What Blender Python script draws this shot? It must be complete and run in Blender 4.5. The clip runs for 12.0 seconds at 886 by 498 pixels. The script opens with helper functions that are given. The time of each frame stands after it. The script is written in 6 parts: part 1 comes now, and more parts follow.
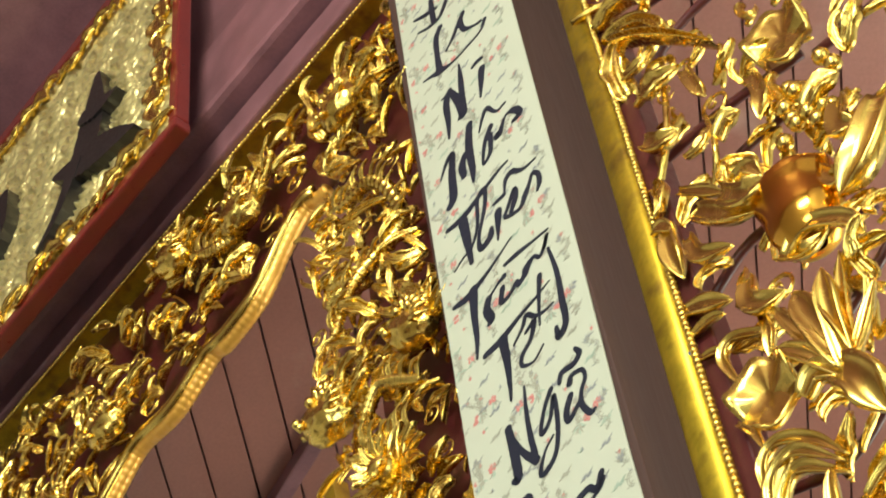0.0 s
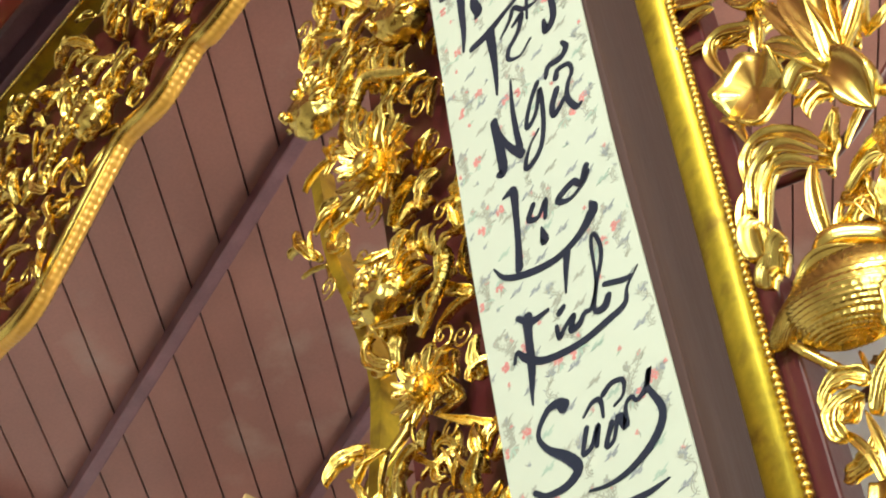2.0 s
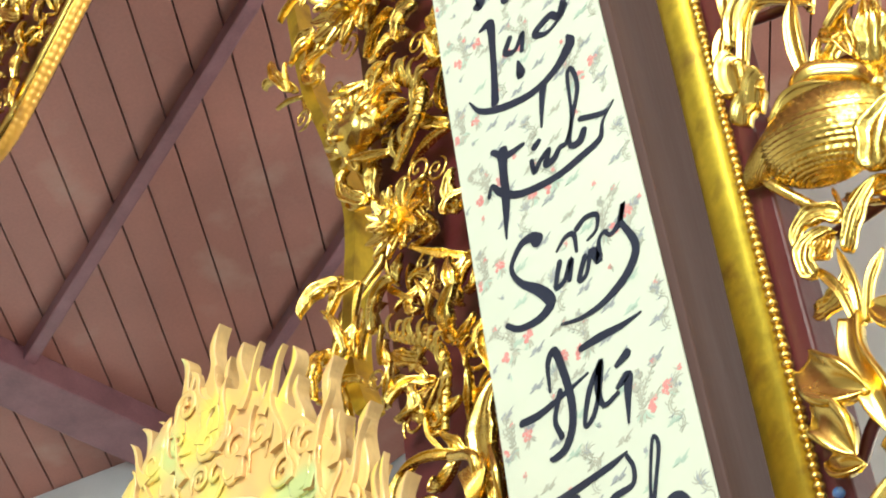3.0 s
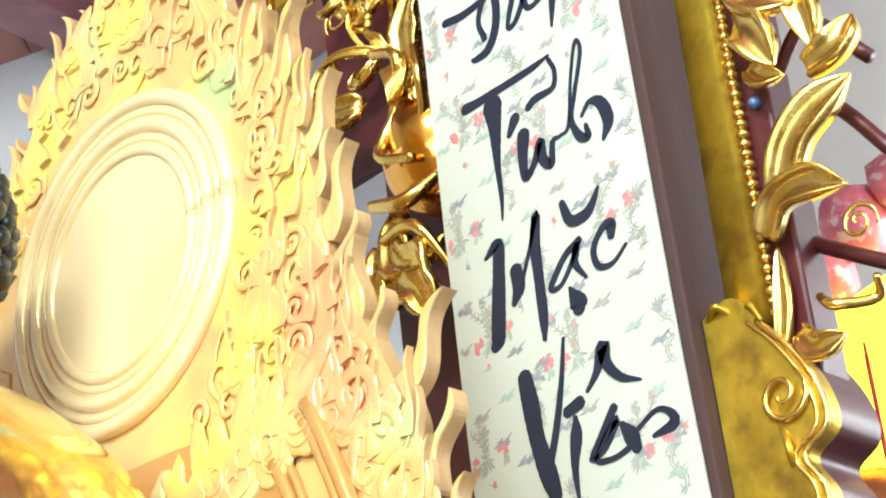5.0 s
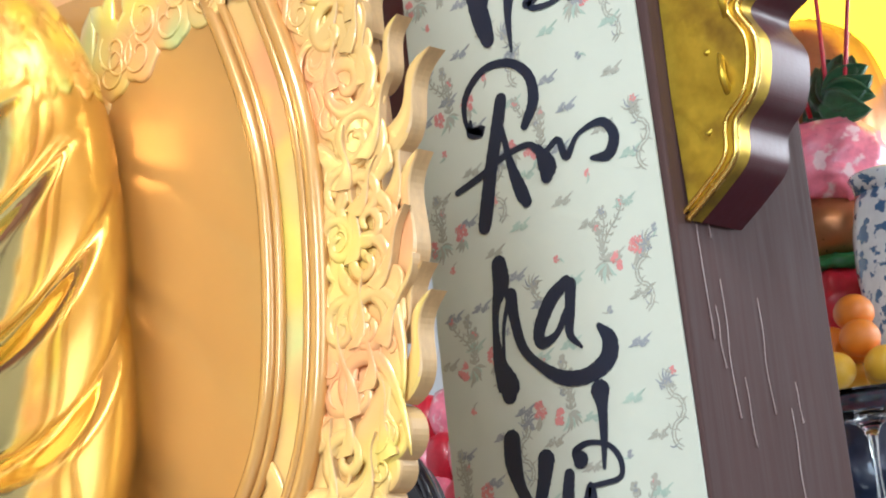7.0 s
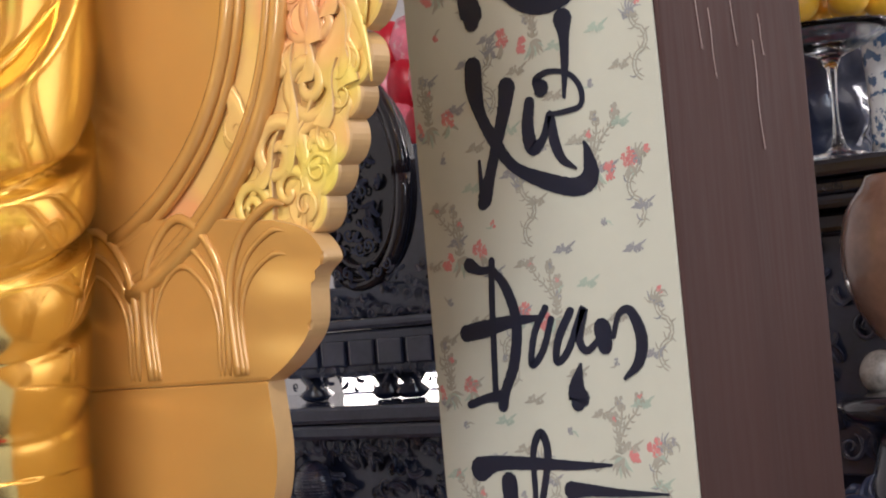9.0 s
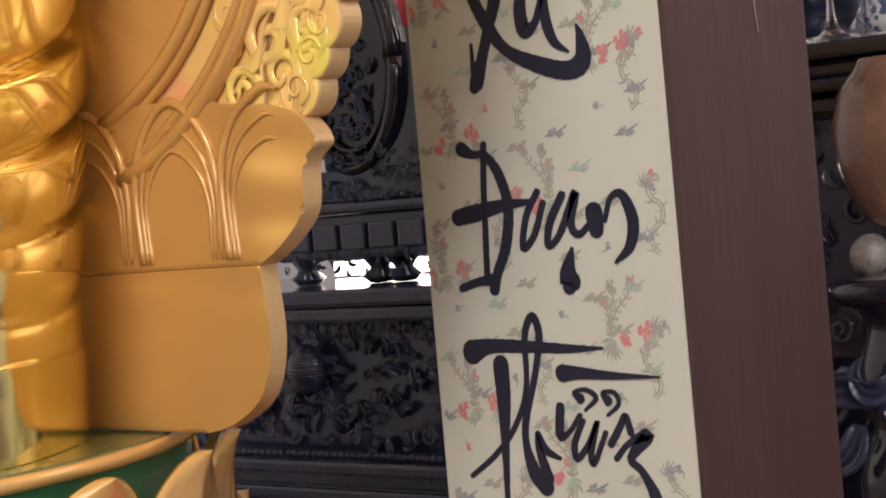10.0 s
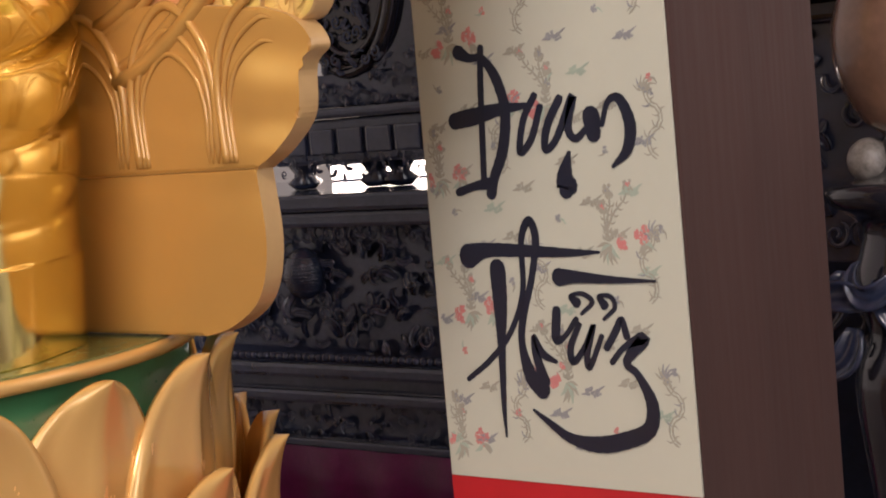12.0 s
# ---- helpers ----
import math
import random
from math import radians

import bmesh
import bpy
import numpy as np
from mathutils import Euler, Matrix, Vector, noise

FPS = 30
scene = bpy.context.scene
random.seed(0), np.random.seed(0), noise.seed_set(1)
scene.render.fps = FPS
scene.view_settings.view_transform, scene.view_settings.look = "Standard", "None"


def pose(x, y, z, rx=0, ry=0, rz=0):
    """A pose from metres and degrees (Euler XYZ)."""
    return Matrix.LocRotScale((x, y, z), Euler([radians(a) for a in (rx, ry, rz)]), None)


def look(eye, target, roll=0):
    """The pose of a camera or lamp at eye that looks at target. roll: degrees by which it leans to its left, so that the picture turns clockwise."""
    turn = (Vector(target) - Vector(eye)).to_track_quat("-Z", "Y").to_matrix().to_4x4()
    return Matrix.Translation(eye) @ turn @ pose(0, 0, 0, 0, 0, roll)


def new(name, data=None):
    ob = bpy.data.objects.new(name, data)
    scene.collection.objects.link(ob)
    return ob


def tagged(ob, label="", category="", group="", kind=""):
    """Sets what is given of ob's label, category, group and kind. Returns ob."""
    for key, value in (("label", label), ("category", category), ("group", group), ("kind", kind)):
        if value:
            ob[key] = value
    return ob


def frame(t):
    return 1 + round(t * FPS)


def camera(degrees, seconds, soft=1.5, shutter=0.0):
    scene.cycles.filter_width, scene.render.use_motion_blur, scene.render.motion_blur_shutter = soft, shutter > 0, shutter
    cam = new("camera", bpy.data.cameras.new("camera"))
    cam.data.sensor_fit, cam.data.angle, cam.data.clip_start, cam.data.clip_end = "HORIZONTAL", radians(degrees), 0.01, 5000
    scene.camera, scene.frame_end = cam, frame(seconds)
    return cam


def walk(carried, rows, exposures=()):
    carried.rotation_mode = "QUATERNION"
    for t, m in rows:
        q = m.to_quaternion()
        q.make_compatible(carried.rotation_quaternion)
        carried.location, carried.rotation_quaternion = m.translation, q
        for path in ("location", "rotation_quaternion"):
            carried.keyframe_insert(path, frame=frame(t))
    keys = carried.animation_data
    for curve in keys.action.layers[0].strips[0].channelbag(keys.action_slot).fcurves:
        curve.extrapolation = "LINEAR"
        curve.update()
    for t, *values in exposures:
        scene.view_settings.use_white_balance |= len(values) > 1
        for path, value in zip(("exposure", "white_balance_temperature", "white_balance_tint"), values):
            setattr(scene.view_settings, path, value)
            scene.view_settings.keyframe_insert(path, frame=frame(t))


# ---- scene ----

# The camera stands on a tripod and tilts slowly down a column. x runs along the beams, y into the hall, z up.
cam = camera(27.0, 12.0, 2.0)
EYE = 1.5
ROWS = [
    (0.0, 145.66, 5.97, 50.35), (0.5, 143.64, 5.94, 50.2), (1.0, 140.96, 5.95, 50.12), (1.5, 138.70, 6.01, 50.03),
    (2.0, 136.09, 6.03, 49.73), (2.5, 133.80, 6.06, 49.19), (2.7, 132.63, 6.09, 49.03), (4.3, 123.08, 6.02, 46.87),
    (4.5, 121.87, 6.02, 46.60), (5.0, 118.08, 6.0, 45.71), (5.5, 114.77, 5.95, 44.88), (6.0, 110.91, 5.82, 44.25),
    (6.5, 107.64, 5.78, 43.69), (7.0, 103.73, 5.6, 43.31), (7.5, 100.45, 5.29, 43.01), (7.7, 99.22, 5.12, 42.86),
    (9.3, 90.55, 4.99, 41.85), (9.5, 89.62, 4.99, 41.78), (10.0, 88.44, 5.0, 41.73), (10.5, 87.50, 4.96, 41.67),
    (11.0, 86.56, 4.95, 41.65), (11.5, 85.89, 4.96, 41.63), (12.0, 85.45, 4.94, 41.63),
]
EXPOSURES = [(0.0, 0.0, 6900, -6), (2.5, 0.38, 6400, -6), (4.5, 0.72, 5900, -2), (5.5, 0.62, 5600, 2), (6.5, 0.38, 5500, 3), (7.5, 0.1, 5700, 8), (9.5, -0.33, 6650, 20), (12.0, -0.46, 7100, 24)]
walk(cam, [(t, pose(0, 0, EYE, rx, ry, rz)) for t, rx, ry, rz in ROWS], EXPOSURES)

# ---- light ----
world = bpy.data.worlds.new("world")
scene.world = world
world.use_nodes = True
sky = world.node_tree.nodes.new("ShaderNodeTexSky")
sky.sky_type, sky.sun_disc, sky.sun_elevation, sky.sun_rotation = "NISHITA", False, radians(50), radians(120)
world.node_tree.links.new(sky.outputs[0], world.node_tree.nodes["Background"].inputs[0])
world.node_tree.nodes["Background"].inputs[1].default_value = 0.12


def daylight_lamp(name, eye, target, sx, sy, power, colour=(1, 1, 1)):
    """An added area lamp for daylight from sources out of view."""
    d = bpy.data.lights.new(name, "AREA")
    d.shape, d.size, d.size_y, d.energy, d.color = "RECTANGLE", sx, sy, power, colour
    ob = new(name, d)
    ob.matrix_world = look(eye, target)
    return ob


# Door, window and clerestory are assumed and unseen; the rear lamp has no opening.
daylight_lamp("assumed_door_light", (0.5, -4.9, 2.6), (-0.5, 0, 2.8), 2.6, 2.4, 210, (0.78, 0.89, 1.0))
daylight_lamp("assumed_window_light", (3.9, 0.4, 2.6), (-1, 1.0, 2.8), 2.4, 3.0, 95, (0.8, 0.9, 1.0))
daylight_lamp("assumed_clerestory_light", (1.6, -4.9, 7.2), (-1.6, 2.0, 4.0), 4.0, 1.2, 700, (1.0, 0.97, 0.91))
daylight_lamp("rear_fill", (0.2, 5.9, 3.4), (-2.6, 3.0, 6.6), 1.8, 2.6, 190, (1.0, 0.96, 0.93))

# ---- materials ----
def material(name, colour, rough=0.5, metal=0.0, coat=0.0, vary=0.12, scale=6.0, fine=60.0, bump=0.15, bump_scale=80.0, second=None, mask=(0.45, 0.62), stretch=None):
    """A surface with variation at two scales and a fine relief. second: a colour that breaks in as stains or wear."""
    m = bpy.data.materials.new(name)
    m.use_nodes = True
    nt = m.node_tree
    b = nt.nodes["Principled BSDF"]
    co = nt.nodes.new("ShaderNodeTexCoord")
    big, small = nt.nodes.new("ShaderNodeTexNoise"), nt.nodes.new("ShaderNodeTexNoise")
    big.inputs["Scale"].default_value, small.inputs["Scale"].default_value = scale, fine
    big.inputs["Detail"].default_value, small.inputs["Detail"].default_value = 4, 3
    where = co.outputs["Object"]
    if stretch:
        mp = nt.nodes.new("ShaderNodeMapping")
        mp.inputs["Scale"].default_value = stretch
        nt.links.new(where, mp.inputs["Vector"])
        where = mp.outputs[0]
    for n in (big, small):
        nt.links.new(where, n.inputs["Vector"])
    add = nt.nodes.new("ShaderNodeMath")
    add.operation = "MULTIPLY_ADD"
    add.inputs[1].default_value = 0.4
    nt.links.new(small.outputs[0], add.inputs[0])
    nt.links.new(big.outputs[0], add.inputs[2])
    ramp = nt.nodes.new("ShaderNodeMapRange")
    ramp.inputs["From Min"].default_value, ramp.inputs["From Max"].default_value = 0.4, 1.0
    ramp.inputs["To Min"].default_value, ramp.inputs["To Max"].default_value = 1 - vary, 1 + vary
    nt.links.new(add.outputs[0], ramp.inputs[0])
    hsv = nt.nodes.new("ShaderNodeHueSaturation")
    hsv.inputs["Color"].default_value = (*colour, 1)
    nt.links.new(ramp.outputs[0], hsv.inputs["Value"])
    out = hsv.outputs[0]
    if second:
        blot = nt.nodes.new("ShaderNodeTexNoise")
        blot.inputs["Scale"].default_value, blot.inputs["Detail"].default_value = scale * 1.7, 6
        nt.links.new(co.outputs["Object"], blot.inputs["Vector"])
        edge = nt.nodes.new("ShaderNodeMapRange")
        edge.inputs["From Min"].default_value, edge.inputs["From Max"].default_value = mask
        nt.links.new(blot.outputs[0], edge.inputs[0])
        mix = nt.nodes.new("ShaderNodeMix")
        mix.data_type = "RGBA"
        nt.links.new(edge.outputs[0], mix.inputs["Factor"])
        nt.links.new(out, mix.inputs["A"])
        mix.inputs["B"].default_value = (*second, 1)
        out = mix.outputs["Result"]
    nt.links.new(out, b.inputs["Base Color"])
    b.inputs["Metallic"].default_value = metal
    rr = nt.nodes.new("ShaderNodeMapRange")
    rr.inputs["To Min"].default_value, rr.inputs["To Max"].default_value = max(0.02, rough * 0.75), min(1, rough * 1.3)
    nt.links.new(small.outputs[0], rr.inputs[0])
    nt.links.new(rr.outputs[0], b.inputs["Roughness"])
    b.inputs["Coat Weight"].default_value = coat
    b.inputs["Coat Roughness"].default_value = 0.12
    if bump:
        bn = nt.nodes.new("ShaderNodeTexNoise")
        bn.inputs["Scale"].default_value, bn.inputs["Detail"].default_value = bump_scale, 3
        nt.links.new(where, bn.inputs["Vector"])
        bp = nt.nodes.new("ShaderNodeBump")
        bp.inputs["Strength"].default_value, bp.inputs["Distance"].default_value = bump, 0.004
        nt.links.new(bn.outputs[0], bp.inputs["Height"])
        nt.links.new(bp.outputs[0], b.inputs["Normal"])
    return m


GOLD = material("gold_leaf", (0.82, 0.57, 0.14), 0.25, 1.0, vary=0.2, fine=30, bump=0.08, bump_scale=25, second=(0.62, 0.38, 0.07), mask=(0.54, 0.72))
GOLD_FLAT = material("gold_leaf_on_moulding", (0.62, 0.42, 0.04), 0.38, 0.85, vary=0.3, scale=9, bump=0.2, bump_scale=40, second=(0.33, 0.2, 0.03), mask=(0.5, 0.72))
LACQUER = material("dark_red_lacquer", (0.075, 0.01, 0.011), 0.38, 0.0, 0.05, bump=0.08)
BROWN = material("brown_painted_wood", (0.06, 0.026, 0.02), 0.85, 0.0, 0.0, vary=0.13, scale=9, fine=110, bump=0.2, bump_scale=90, stretch=(1, 1, 0.05))
BEAM = material("dark_beam_paint", (0.25, 0.11, 0.125), 0.36, 0.0, 0.25, vary=0.3, bump=0.1)
PLANK = material("stained_ceiling_plank", (0.38, 0.16, 0.125), 0.33, 0.0, 0.25, vary=0.22, scale=1.5, bump=0.1, second=(0.48, 0.3, 0.24), mask=(0.58, 0.8))
PAPER = material("pale_scroll_paper", (0.53, 0.53, 0.425), 0.45, 0.0, vary=0.03, scale=3, bump=0.06, bump_scale=300)
INK = material("black_brush_ink", (0.012, 0.015, 0.03), 0.45, 0.0, vary=0.2, bump=0.1, bump_scale=200)
CREAM = material("pearl_gold_paint", (0.6, 0.31, 0.085), 0.2, 0.25, 0.6, vary=0.05, scale=3, fine=20, bump=0.02, bump_scale=14)
# Plain tan without airbrush, darker than the faces to paint in the sides' shade.
EDGE_TAN_SHADED = material("plain_tan_edge_with_shade", (0.58, 0.36, 0.15), 0.4, 0.1, 0.2, vary=0.12, scale=8, bump=0.05)
# Paler copy of the pearl paint, for the strong light on the head disc.
PEARL_LIT = material("strongly_lit_pearl_paint", (0.86, 0.66, 0.33), 0.2, 0.2, 0.6, vary=0.04, scale=3, fine=20, bump=0.02, bump_scale=14)
# Black wood; the blue of reflected daylight is mixed into its base colour.
EBONY = material("black_carved_wood_blue_sheen", (0.028, 0.04, 0.082), 0.2, 0.0, 1.0, vary=0.3, bump=0.15)
EBONY_GLOSS = material("polished_black_wood", (0.02, 0.02, 0.028), 0.14, 0.0, 0.7, vary=0.2, bump=0.04)
PLASTER = material("white_plaster", (0.72, 0.72, 0.72), 0.7, vary=0.05, bump=0.1)
FLOOR = material("dark_floor_tile", (0.13, 0.07, 0.05), 0.2, 0.0, 0.3)

PAINT_DRIP = material("dried_paint_drip", (0.35, 0.25, 0.22), 0.2, 0.0, 0.4, bump=0)
RED_CLOTH = material("red_paper_border", (0.5, 0.015, 0.02), 0.55, bump=0.05)
RED_LACQUER = material("red_lacquer", (0.19, 0.02, 0.016), 0.3, 0.0, 0.4, bump=0.06)
PRINT_RED = material("rose_print", (0.6, 0.22, 0.2), 0.6, bump=0)
PRINT_GREY = material("olive_grey_print", (0.36, 0.34, 0.27), 0.6, bump=0)
PRINT_GREEN = material("green_print", (0.36, 0.43, 0.34), 0.6, bump=0)
PRINT_BLUE = material("slate_print", (0.28, 0.28, 0.28), 0.6, bump=0)
GOLD_HAMMERED = material("hammered_gilding", (0.86, 0.72, 0.33), 0.3, 0.65, vary=0.35, scale=14, fine=60, bump=1.0, bump_scale=30, second=(0.4, 0.3, 0.1), mask=(0.58, 0.75))
AMBER_GOLD = material("amber_varnished_gold", (0.8, 0.4, 0.06), 0.15, 1.0, bump=0.1, bump_scale=20)
AMBER_SATIN = material("amber_satin_gilding", (0.78, 0.4, 0.07), 0.35, 0.45, 0.3, bump=0.05)
DARK_PAINT = material("dark_letter_paint", (0.015, 0.012, 0.012), 0.4, bump=0.1)
GREEN_PAINT = material("green_pedestal_paint", (0.03, 0.17, 0.07), 0.3, 0.0, 0.4, bump=0.05)
OLIVE_TOP = material("olive_green_platform_paint", (0.16, 0.19, 0.06), 0.25, 0.1, 0.5, bump=0.04)
PETAL = material("satin_gold_petal_paint", (0.88, 0.52, 0.17), 0.24, 0.3, 0.6, vary=0.03, scale=4, fine=12, bump=0.02, bump_scale=10)
STATUE_GOLD = material("polished_statue_gilding", (0.92, 0.76, 0.3), 0.12, 1.0, vary=0.05, fine=10, bump=0.03, bump_scale=8, second=(0.9, 0.7, 0.24), mask=(0.55, 0.8))
CURLS = material("black_hair_curls", (0.012, 0.016, 0.018), 0.3, 0.0, 0.3, bump=0.1)
PURPLE = material("purple_altar_cloth", (0.3, 0.014, 0.15), 0.4, 0.0, 0.3, vary=0.3, bump=0.2, bump_scale=200)
GLAZE = material("brown_glazed_ceramic", (0.22, 0.12, 0.08), 0.12, 0.0, 0.7, vary=0.3, scale=12, bump=0.05)
STONE = material("speckled_stone", (0.3, 0.27, 0.24), 0.4, 0.0, 0.2, vary=0.5, scale=60, fine=200, bump=0.3)
ORANGE = material("orange_peel", (0.85, 0.25, 0.015), 0.4, 0.0, 0.2, vary=0.08, scale=20, bump=0.4, bump_scale=700)
LEMON = material("lemon_peel", (0.85, 0.48, 0.03), 0.4, 0.0, 0.2, vary=0.08, scale=20, bump=0.3, bump_scale=600)
PORCELAIN = material("white_porcelain_with_blue_brushwork", (0.78, 0.8, 0.8), 0.1, 0.0, 0.8, scale=22, bump=0, second=(0.08, 0.16, 0.3), mask=(0.52, 0.56))
PINK = material("pink_wrapping", (0.85, 0.22, 0.3), 0.3, 0.0, 0.3, vary=0.3, scale=14, bump=0.5, bump_scale=40, second=(0.9, 0.6, 0.6), mask=(0.55, 0.62))
RED_SILK = material("red_silk", (0.6, 0.02, 0.04), 0.35, 0.0, 0.2, vary=0.3, bump=0.4, bump_scale=20)
GREEN_SILK = material("green_silk", (0.03, 0.2, 0.06), 0.4, 0.0, 0.2, vary=0.3, bump=0.3, bump_scale=20)
LEAF_GREEN = material("dark_green_leaf", (0.04, 0.12, 0.05), 0.35, 0.0, 0.2, vary=0.3, bump=0.2)
COPPER = material("copper_brown_gilding", (0.5, 0.23, 0.1), 0.3, 0.7, vary=0.2, bump=0.1)
BLUE_GLASS = material("blue_glass_stud", (0.05, 0.12, 0.3), 0.1, 0.0, 1.0, bump=0)



def tinted(base, name):
    """The pearl paint with soft airbrushed patches of yellow, green and rose."""
    m = base.copy()
    m.name = name
    nt = m.node_tree
    b = nt.nodes["Principled BSDF"]
    was = b.inputs["Base Color"].links[0].from_socket
    co = nt.nodes.new("ShaderNodeNewGeometry")
    for k, (tint, lo, hi) in enumerate((((0.85, 0.7, 0.12), 0.5, 0.6), ((0.5, 0.62, 0.26), 0.59, 0.68), ((0.86, 0.36, 0.16), 0.55, 0.65))):
        sh = nt.nodes.new("ShaderNodeMapping")
        sh.inputs["Location"].default_value = (3.1 * k, 1.7 * k, 5.3 * k)
        nt.links.new(co.outputs["Position"], sh.inputs["Vector"])
        n = nt.nodes.new("ShaderNodeTexNoise")
        n.inputs["Scale"].default_value, n.inputs["Detail"].default_value = 5.5, 1.0
        nt.links.new(sh.outputs[0], n.inputs["Vector"])
        r = nt.nodes.new("ShaderNodeMapRange")
        r.inputs["From Min"].default_value, r.inputs["From Max"].default_value, r.inputs["To Max"].default_value = lo - 0.015, hi + 0.015, 0.8
        nt.links.new(n.outputs[0], r.inputs[0])
        mix = nt.nodes.new("ShaderNodeMix")
        mix.data_type = "RGBA"
        nt.links.new(r.outputs[0], mix.inputs["Factor"])
        nt.links.new(was, mix.inputs["A"])
        mix.inputs["B"].default_value = (*tint, 1)
        was = mix.outputs["Result"]
    nt.links.new(was, b.inputs["Base Color"])
    return m


CREAM_TINT = tinted(material("pearl_cream_paint", (0.8, 0.5, 0.17), 0.24, 0.2, 0.5, vary=0.03, scale=1, fine=2, bump=0), "airbrushed_pearl_paint")


def glowing(name, colour, strength):
    m = bpy.data.materials.new(name)
    m.use_nodes = True
    b = m.node_tree.nodes["Principled BSDF"]
    b.inputs["Base Color"].default_value = (*colour, 1)
    b.inputs["Emission Color"].default_value = (*colour, 1)
    b.inputs["Emission Strength"].default_value = strength
    return m


def clear_glass(name):
    m = bpy.data.materials.new(name)
    m.use_nodes = True
    b = m.node_tree.nodes["Principled BSDF"]
    b.inputs["Base Color"].default_value = (0.95, 0.97, 0.97, 1)
    b.inputs["Transmission Weight"].default_value, b.inputs["Roughness"].default_value, b.inputs["IOR"].default_value = 1.0, 0.03, 1.45
    return m


LAMP_YELLOW = glowing("lit_yellow_halo_panel", (1.0, 0.72, 0.03), 2.2)
# White glow standing in for daylight seen through the gap under the shrine.
GAP_GLOW = glowing("gap_daylight_glow", (1.0, 0.93, 0.85), 8.0)
GLASS = clear_glass("clear_glass")

# ---- building helpers ----
def mesh_of(name, bm, mats, smooth=False):
    me = bpy.data.meshes.new(name)
    bmesh.ops.recalc_face_normals(bm, faces=bm.faces)
    bm.to_mesh(me)
    bm.free()
    for m in (mats if isinstance(mats, (list, tuple)) else [mats]):
        me.materials.append(m)
    if smooth:
        me.polygons.foreach_set("use_smooth", [True] * len(me.polygons))
    return me


def part(name, bm, mats, parent=None, label="", smooth=False):
    ob = new(name, mesh_of(name, bm, mats, smooth))
    if parent:
        ob.parent = parent
    if label:
        ob["label"] = label
    return ob


def thing(name, label, category, at=(0, 0, 0), group="", kind=""):
    ob = new(name)
    ob.location = at
    ob.empty_display_size = 0.1
    return tagged(ob, label, category, group, kind)


def box(bm, x0, x1, y0, y1, z0, z1, bevel=0.0):
    r = bmesh.ops.create_cube(bm, size=1)
    for v in r["verts"]:
        v.co = Vector(((x0 + x1) / 2 + v.co.x * (x1 - x0), (y0 + y1) / 2 + v.co.y * (y1 - y0), (z0 + z1) / 2 + v.co.z * (z1 - z0)))
    if bevel:
        es = list({e for v in r["verts"] for e in v.link_edges})
        bmesh.ops.bevel(bm, geom=es, offset=bevel, segments=2, affect="EDGES", profile=0.6)


def boxed(name, mats, dims, parent=None, label="", bevel=0.006):
    bm = bmesh.new()
    box(bm, *dims, bevel=bevel)
    return part(name, bm, mats, parent, label)


def structure(name, mats, dims, label, category, bevel=0.0):
    return tagged(boxed(name, mats, dims, None, "", bevel), label, category, kind="structure")


def slab(bm, outline, y0, y1, bevel=0.0):
    """A plate from an outline of (x, z), between the depths y0 (front) and y1 (back)."""
    a = [bm.verts.new((x, y0, z)) for x, z in outline]
    b = [bm.verts.new((x, y1, z)) for x, z in outline]
    n = len(outline)
    front = bm.faces.new(a)
    bm.faces.new(b[::-1])
    for i in range(n):
        bm.faces.new((a[i], b[i], b[(i + 1) % n], a[(i + 1) % n]))
    if bevel:
        bmesh.ops.bevel(bm, geom=list(front.edges), offset=bevel, segments=2, affect="EDGES", profile=0.5)


def spline(points, n):
    """n + 1 points of a smooth curve through the given ones (tuples of any length)."""
    p = [np.array(q, float) for q in points]
    p = [2 * p[0] - p[1]] + p + [2 * p[-1] - p[-2]]
    out, spans = [], len(p) - 3
    for i in range(n + 1):
        s = min(i / n * spans, spans - 1e-9)
        k, u = int(s), s - int(s)
        a, b, c, d = p[k:k + 4]
        out.append(0.5 * ((2 * b) + (c - a) * u + (2 * a - 5 * b + 4 * c - d) * u * u + (3 * b - a - 3 * c + d) * u ** 3))
    return out


def tube(bm, points, radius, sides=7, flat=1.0):
    """A swept tube through (x, y, z); radius: one number or one per point."""
    pts = [Vector(p[:3]) for p in points]
    rad = radius if isinstance(radius, (list, tuple)) else [radius] * len(pts)
    rings, up = [], Vector((0, 1, 0))
    for i, p in enumerate(pts):
        t = (pts[min(i + 1, len(pts) - 1)] - pts[max(i - 1, 0)]).normalized()
        side = t.cross(up)
        side = side.normalized() if side.length > 1e-4 else Vector((1, 0, 0))
        out = side.cross(t).normalized()
        rings.append([bm.verts.new(p + rad[i] * (math.cos(a) * side + flat * math.sin(a) * out)) for a in [2 * math.pi * k / sides for k in range(sides)]])
    for r, s in zip(rings, rings[1:]):
        for k in range(sides):
            bm.faces.new((r[k], r[(k + 1) % sides], s[(k + 1) % sides], s[k]))
    bm.faces.new(rings[0][::-1])
    bm.faces.new(rings[-1])

